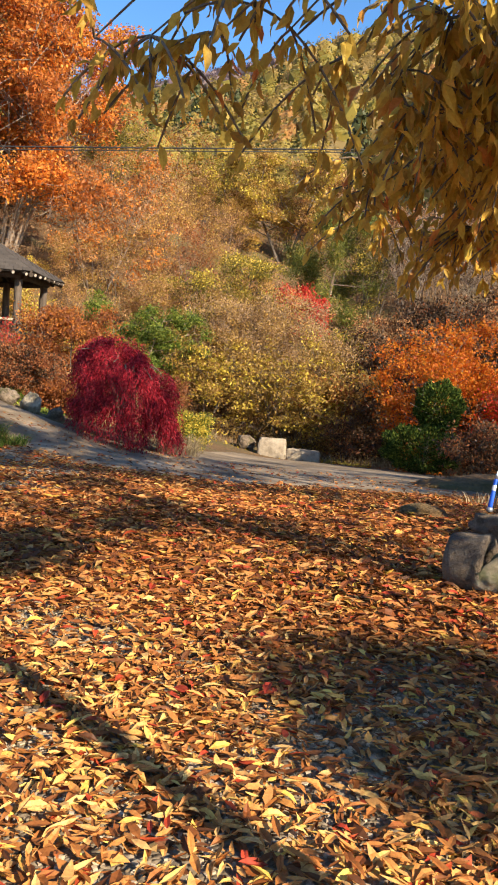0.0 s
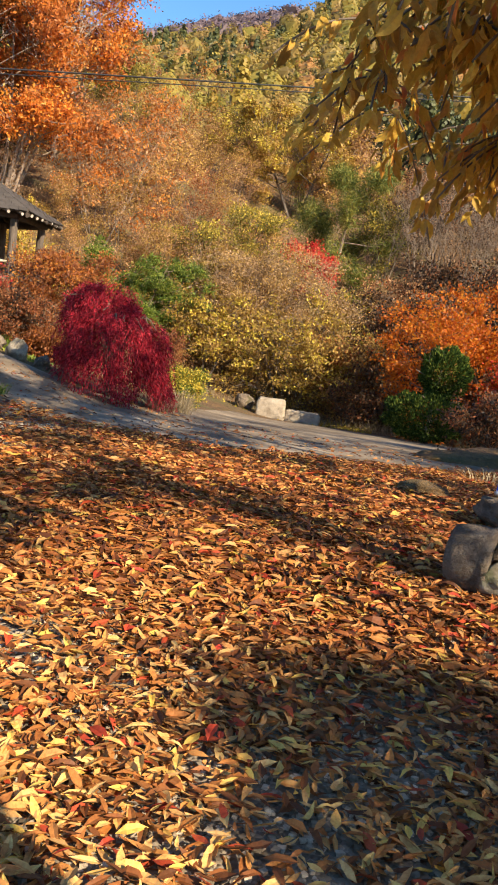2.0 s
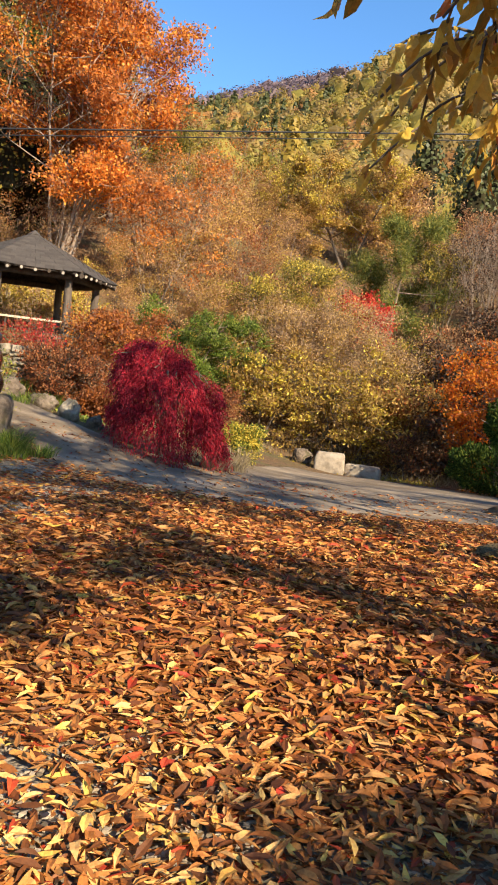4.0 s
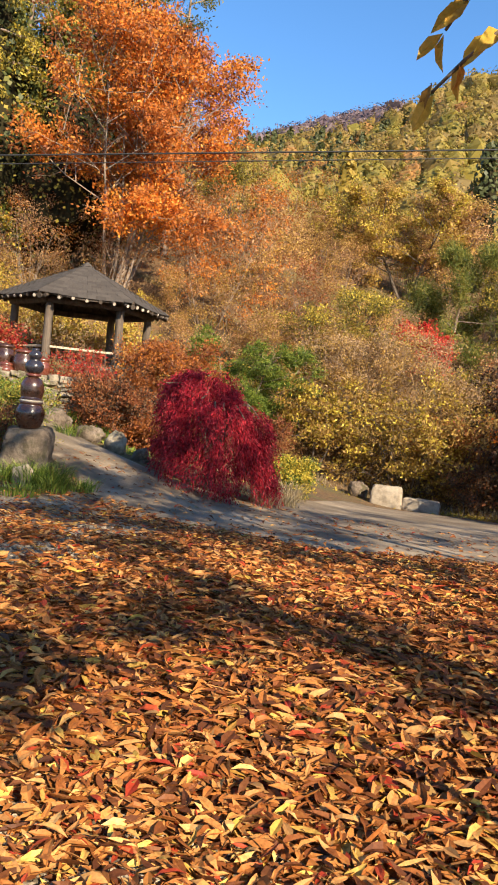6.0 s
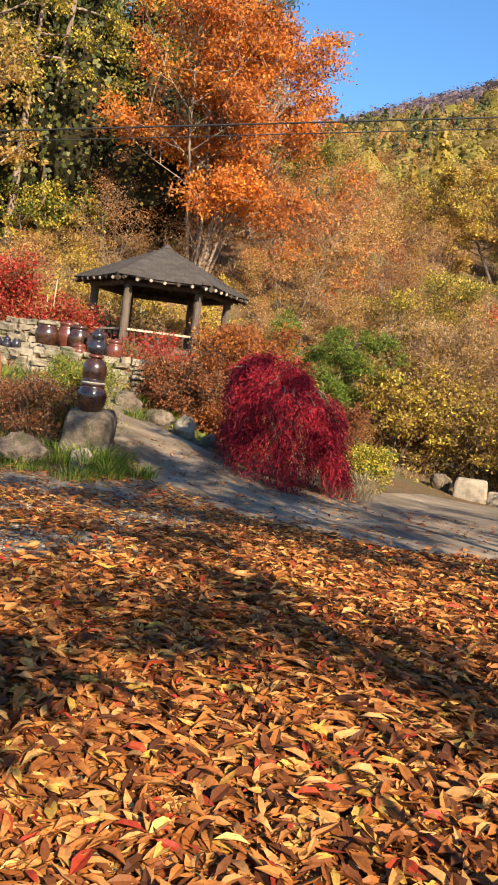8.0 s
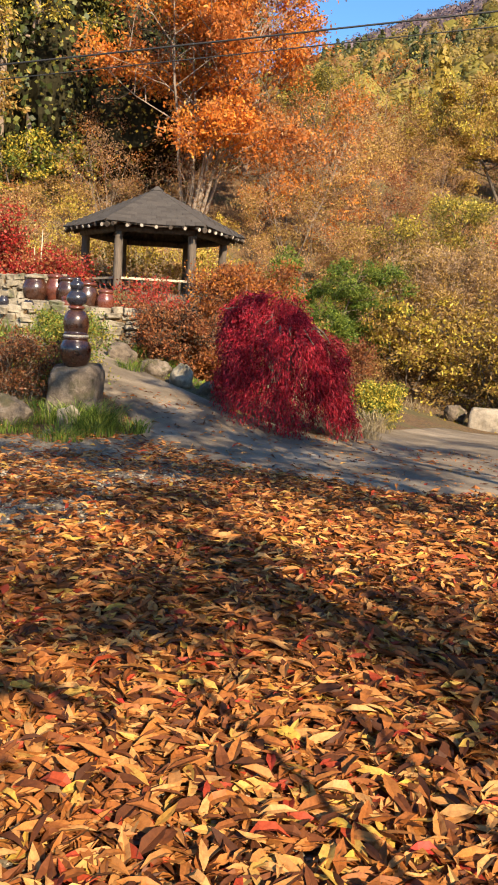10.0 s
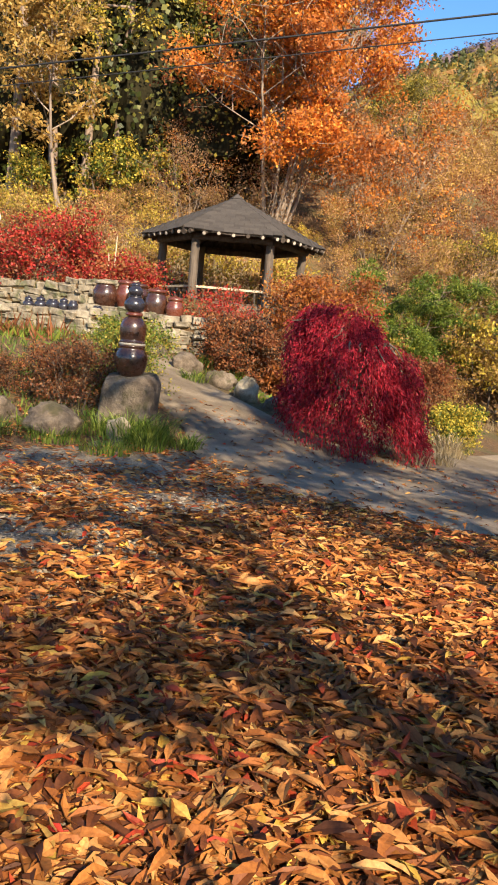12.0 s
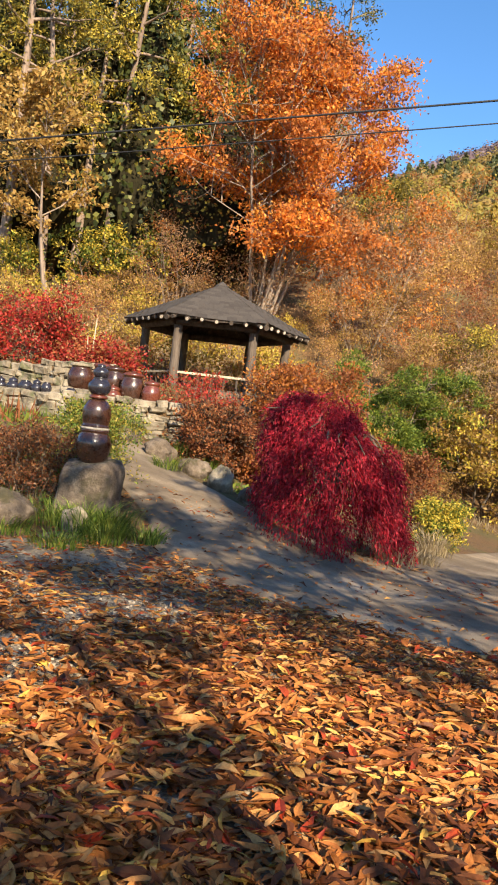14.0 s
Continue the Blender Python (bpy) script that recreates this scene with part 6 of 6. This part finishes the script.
def pebbles(seed, n, lo, hi):
    rng = np.random.default_rng(seed)
    r = np.sqrt(rng.uniform(lo ** 2, hi ** 2, n))
    az = np.radians(rng.uniform(-36, 18, n))
    x, y = r * np.sin(az), r * np.cos(az) - 1.0
    c = np.array([(-1, -1, -1), (1, -1, -1), (1, 1, -1), (-1, 1, -1), (-1, -1, 1), (1, -1, 1), (1, 1, 1), (-1, 1, 1)], float)
    s = rng.uniform(0.005, 0.014, n)
    v = c[None] * (s[:, None, None] * rng.uniform(0.55, 1.1, (n, 8, 3)))
    t = rng.uniform(0, 6.28, n)
    vx = v[..., 0] * np.cos(t)[:, None] - v[..., 1] * np.sin(t)[:, None]
    vy = v[..., 0] * np.sin(t)[:, None] + v[..., 1] * np.cos(t)[:, None]
    v = np.stack([vx, vy, v[..., 2] * 0.7], -1) + np.stack([x, y, ground_z(x, y) + s * 0.35], 1)[:, None]
    f = np.array([(0, 3, 2, 1), (4, 5, 6, 7), (0, 1, 5, 4), (1, 2, 6, 5), (2, 3, 7, 6), (3, 0, 4, 7)])
    f = (f[None] + 8 * np.arange(n)[:, None, None]).reshape(-1, 4)
    m, nt, b = material("pebble_stone", 0.85)
    g = nt.nodes.new("ShaderNodeNewGeometry")
    col = ramp(nt, g.outputs["Random Per Island"], [(0.0, (0.10, 0.075, 0.047)), (0.5, (0.26, 0.205, 0.138)), (1.0, (0.50, 0.415, 0.30))])
    nt.links.new(mix(nt, 0.4, col, ramp(nt, noise_fac(nt, 120, 3), [(0.3, (0.3, 0.3, 0.3)), (0.7, (0.7, 0.7, 0.7))]), "OVERLAY"), b.inputs["Base Color"])
    return tagged(new("gravel_stones", mesh_from("gravel_stones", v.reshape(-1, 3), f, m)), "grey gravel showing between the leaves", "gravel", kind="stuff")


pebbles(3, 19000, 3.0, 7.5)
pebbles(4, 16000, 7.5, 14.0)


rock("earth_bank", "low dark earth bank strewn with leaves beside the lane", 2.9, 18.2, 5.6, 2.6, 0.75, SOIL, 71, 20, 0.3, 0.5)
put(tree("dark_shrub", "low dark brown shrub on the earth bank", "shrub", 111, L_SHADY, leaves=10, size=0.09, width=0.45, cloud=0.15, second=(L_RUST, 0.4), h=1.3, r=1.0, stems=6, clear=0.05, limbs=7, subs=5, twigs=4, up=0.6, shape="vase"), 2.6, 20.2)
put(tree("dark_shrub", "twiggy brown shrub beside the earth bank", "shrub", 112, L_SHADY, leaves=8, size=0.09, width=0.45, cloud=0.15, second=(L_GOLD, 0.3), h=1.5, r=1.0, stems=7, clear=0.05, limbs=7, subs=5, twigs=4, up=0.7, shape="vase"), 3.4, 15.4)

# ---- grass and low plants ----
def tuft(name, label, x, y, n, h, r, mat, seed, arch=0.6, width=0.012):
    """A tuft of arching blades."""
    rng = np.random.default_rng(seed)
    az = rng.uniform(0, 6.28, n)
    q = np.sqrt(rng.random(n)) * r
    base = np.stack([np.cos(az) * q, np.sin(az) * q, np.zeros(n)], 1)
    out = np.stack([np.cos(az), np.sin(az), np.zeros(n)], 1) + rng.normal(size=(n, 3)) * 0.4
    ln = h * rng.uniform(0.5, 1.15, n)
    u = np.array([0, 0.4, 0.75, 1.0])
    m = base[:, None] + np.array([0, 0, 1.0]) * (ln[:, None] * (u - 0.45 * arch * u ** 2.5)[None])[..., None] + out[:, None] * (ln[:, None] * arch * (u ** 2)[None])[..., None] * np.array([1, 1, 0.1])
    s = unit(np.cross(out, [0, 0, 1.0]))[:, None] * (np.array([1, 0.9, 0.6, 0.08]) * width / 2)[None, :, None]
    v = np.stack([m - s, m + s], 2).reshape(-1, 3)
    i = np.arange(3) * 2
    f = np.stack([i, i + 1, i + 3, i + 2], 1)
    f = (f[None] + 8 * np.arange(n)[:, None, None]).reshape(-1, 4)
    ob = tagged(new(name, mesh_from(name, v, f, mat)), label, "grass", "tufts by the stones")
    ob.matrix_world = pose(x, y, gz(x, y) - 0.01)
    return ob


for i, (x, y, n, h, r, mat) in enumerate((
        (-6.85, 13.35, 260, 0.38, 0.32, L_GRASS), (-7.35, 13.55, 260, 0.5, 0.3, L_GRASS), (-7.05, 13.75, 220, 0.5, 0.28, L_GRASS), (-7.75, 13.45, 200, 0.42, 0.3, L_GRASS), (-7.0, 12.75, 240, 0.26, 0.34, L_GRASS), (-7.9, 12.7, 240, 0.28, 0.4, L_GRASS), (-8.7, 12.45, 220, 0.26, 0.4, L_GRASS), (-9.5, 12.3, 220, 0.3, 0.45, L_GRASS),
        (-6.6, 13.9, 160, 0.3, 0.25, L_GRASS), (-9.6, 18.35, 160, 0.35, 0.3, L_GRASS), (-9.0, 15.2, 220, 0.5, 0.4, L_GRASS), (-10.3, 15.0, 240, 0.5, 0.5, L_GRASS),
        (-4.75, 17.9, 200, 0.5, 0.3, L_STRAW), (-5.0, 20.8, 260, 0.6, 0.35, L_STRAW), (-4.6, 18.8, 160, 0.4, 0.3, L_STRAW), (-10.6, 19.9, 240, 0.4, 0.5, L_GRASS), (-11.6, 19.2, 260, 0.35, 0.6, L_GRASS), (-9.7, 19.6, 240, 0.35, 0.5, L_GRASS),
        (2.2, 12.6, 90, 0.4, 0.4, L_STRAW), (1.6, 13.4, 70, 0.3, 0.4, L_STRAW), (2.9, 13.8, 120, 0.5, 0.5, L_STRAW), (-12.6, 18.5, 240, 0.3, 0.6, L_GRASS), (-14.0, 18.0, 260, 0.35, 0.7, L_GRASS))):
    tuft("grass_tuft" if mat is L_GRASS else "straw_tuft", "green grass tuft beside the stones" if mat is L_GRASS else "pale straw tuft at the lane's edge", x, y, n, h, r, mat, 200 + i)


# ---- sundry small things ----
def garden_lamp(x, y):
    """A teal post with a white head."""
    z = gz(x, y)
    ob = thing("post_lamp", "slim teal post with a white lamp head", "lamp", pose(x, y, z))
    lathe("post", [(0, -0.05), (0.05, -0.05), (0.05, 0.02), (0.035, 0.05), (0.032, 2.35), (0, 2.35)], TEAL, ob, "", 16)
    lathe("head", [(0, 2.35), (0.05, 2.35), (0.11, 2.42), (0.13, 2.5), (0.1, 2.6), (0.04, 2.65), (0, 2.66)], WHITE, ob, "white lamp head", 20)
    return ob


garden_lamp(-14.48, 17.45)
for x, y, h, tilt in ((-14.9, 21.9, 1.5, 3), (-15.35, 22.3, 1.1, -4)):
    ob = thing("garden_stake", "thin pinkish bamboo stake among the red maples", "stake", pose(x, y, max(gz(x, y), 2.48), 0, tilt, 0), "garden stakes")
    tube_part("cane", (0, 0, -0.1), (0, 0, h), 0.018, 0.014, RAIL, ob, 8)

# the leaves that lie nearest the walk, one by one
rn = np.random.default_rng(61)
LEAF_MESHES = []
for i in range(8):
    o = np.zeros((1, 3))
    w = rn.uniform(0.075, 0.105, 1)
    LEAF_MESHES.append(mesh_from("leaf", *leaf_shape(o, np.array([[1.0, 0, 0]]), np.array([[0, 1.0, 0]]), np.array([[0, 0, 1.0]]), w, w * rn.uniform(0.3, 0.42), rn.uniform(0.05, 0.3, 1), rn.normal(size=1) * 0.1), L_SINGLE))
for i in range(300):
    x, y = rn.uniform(-2.4, 0.6), rn.uniform(2.3, 8.8)
    lf = new("leaf", LEAF_MESHES[i % 8])
    lf.parent = GROUND
    lf.matrix_local = pose(x, y, gz(x, y) + 0.038, rn.normal() * 12, rn.normal() * 9, rn.uniform(0, 360))
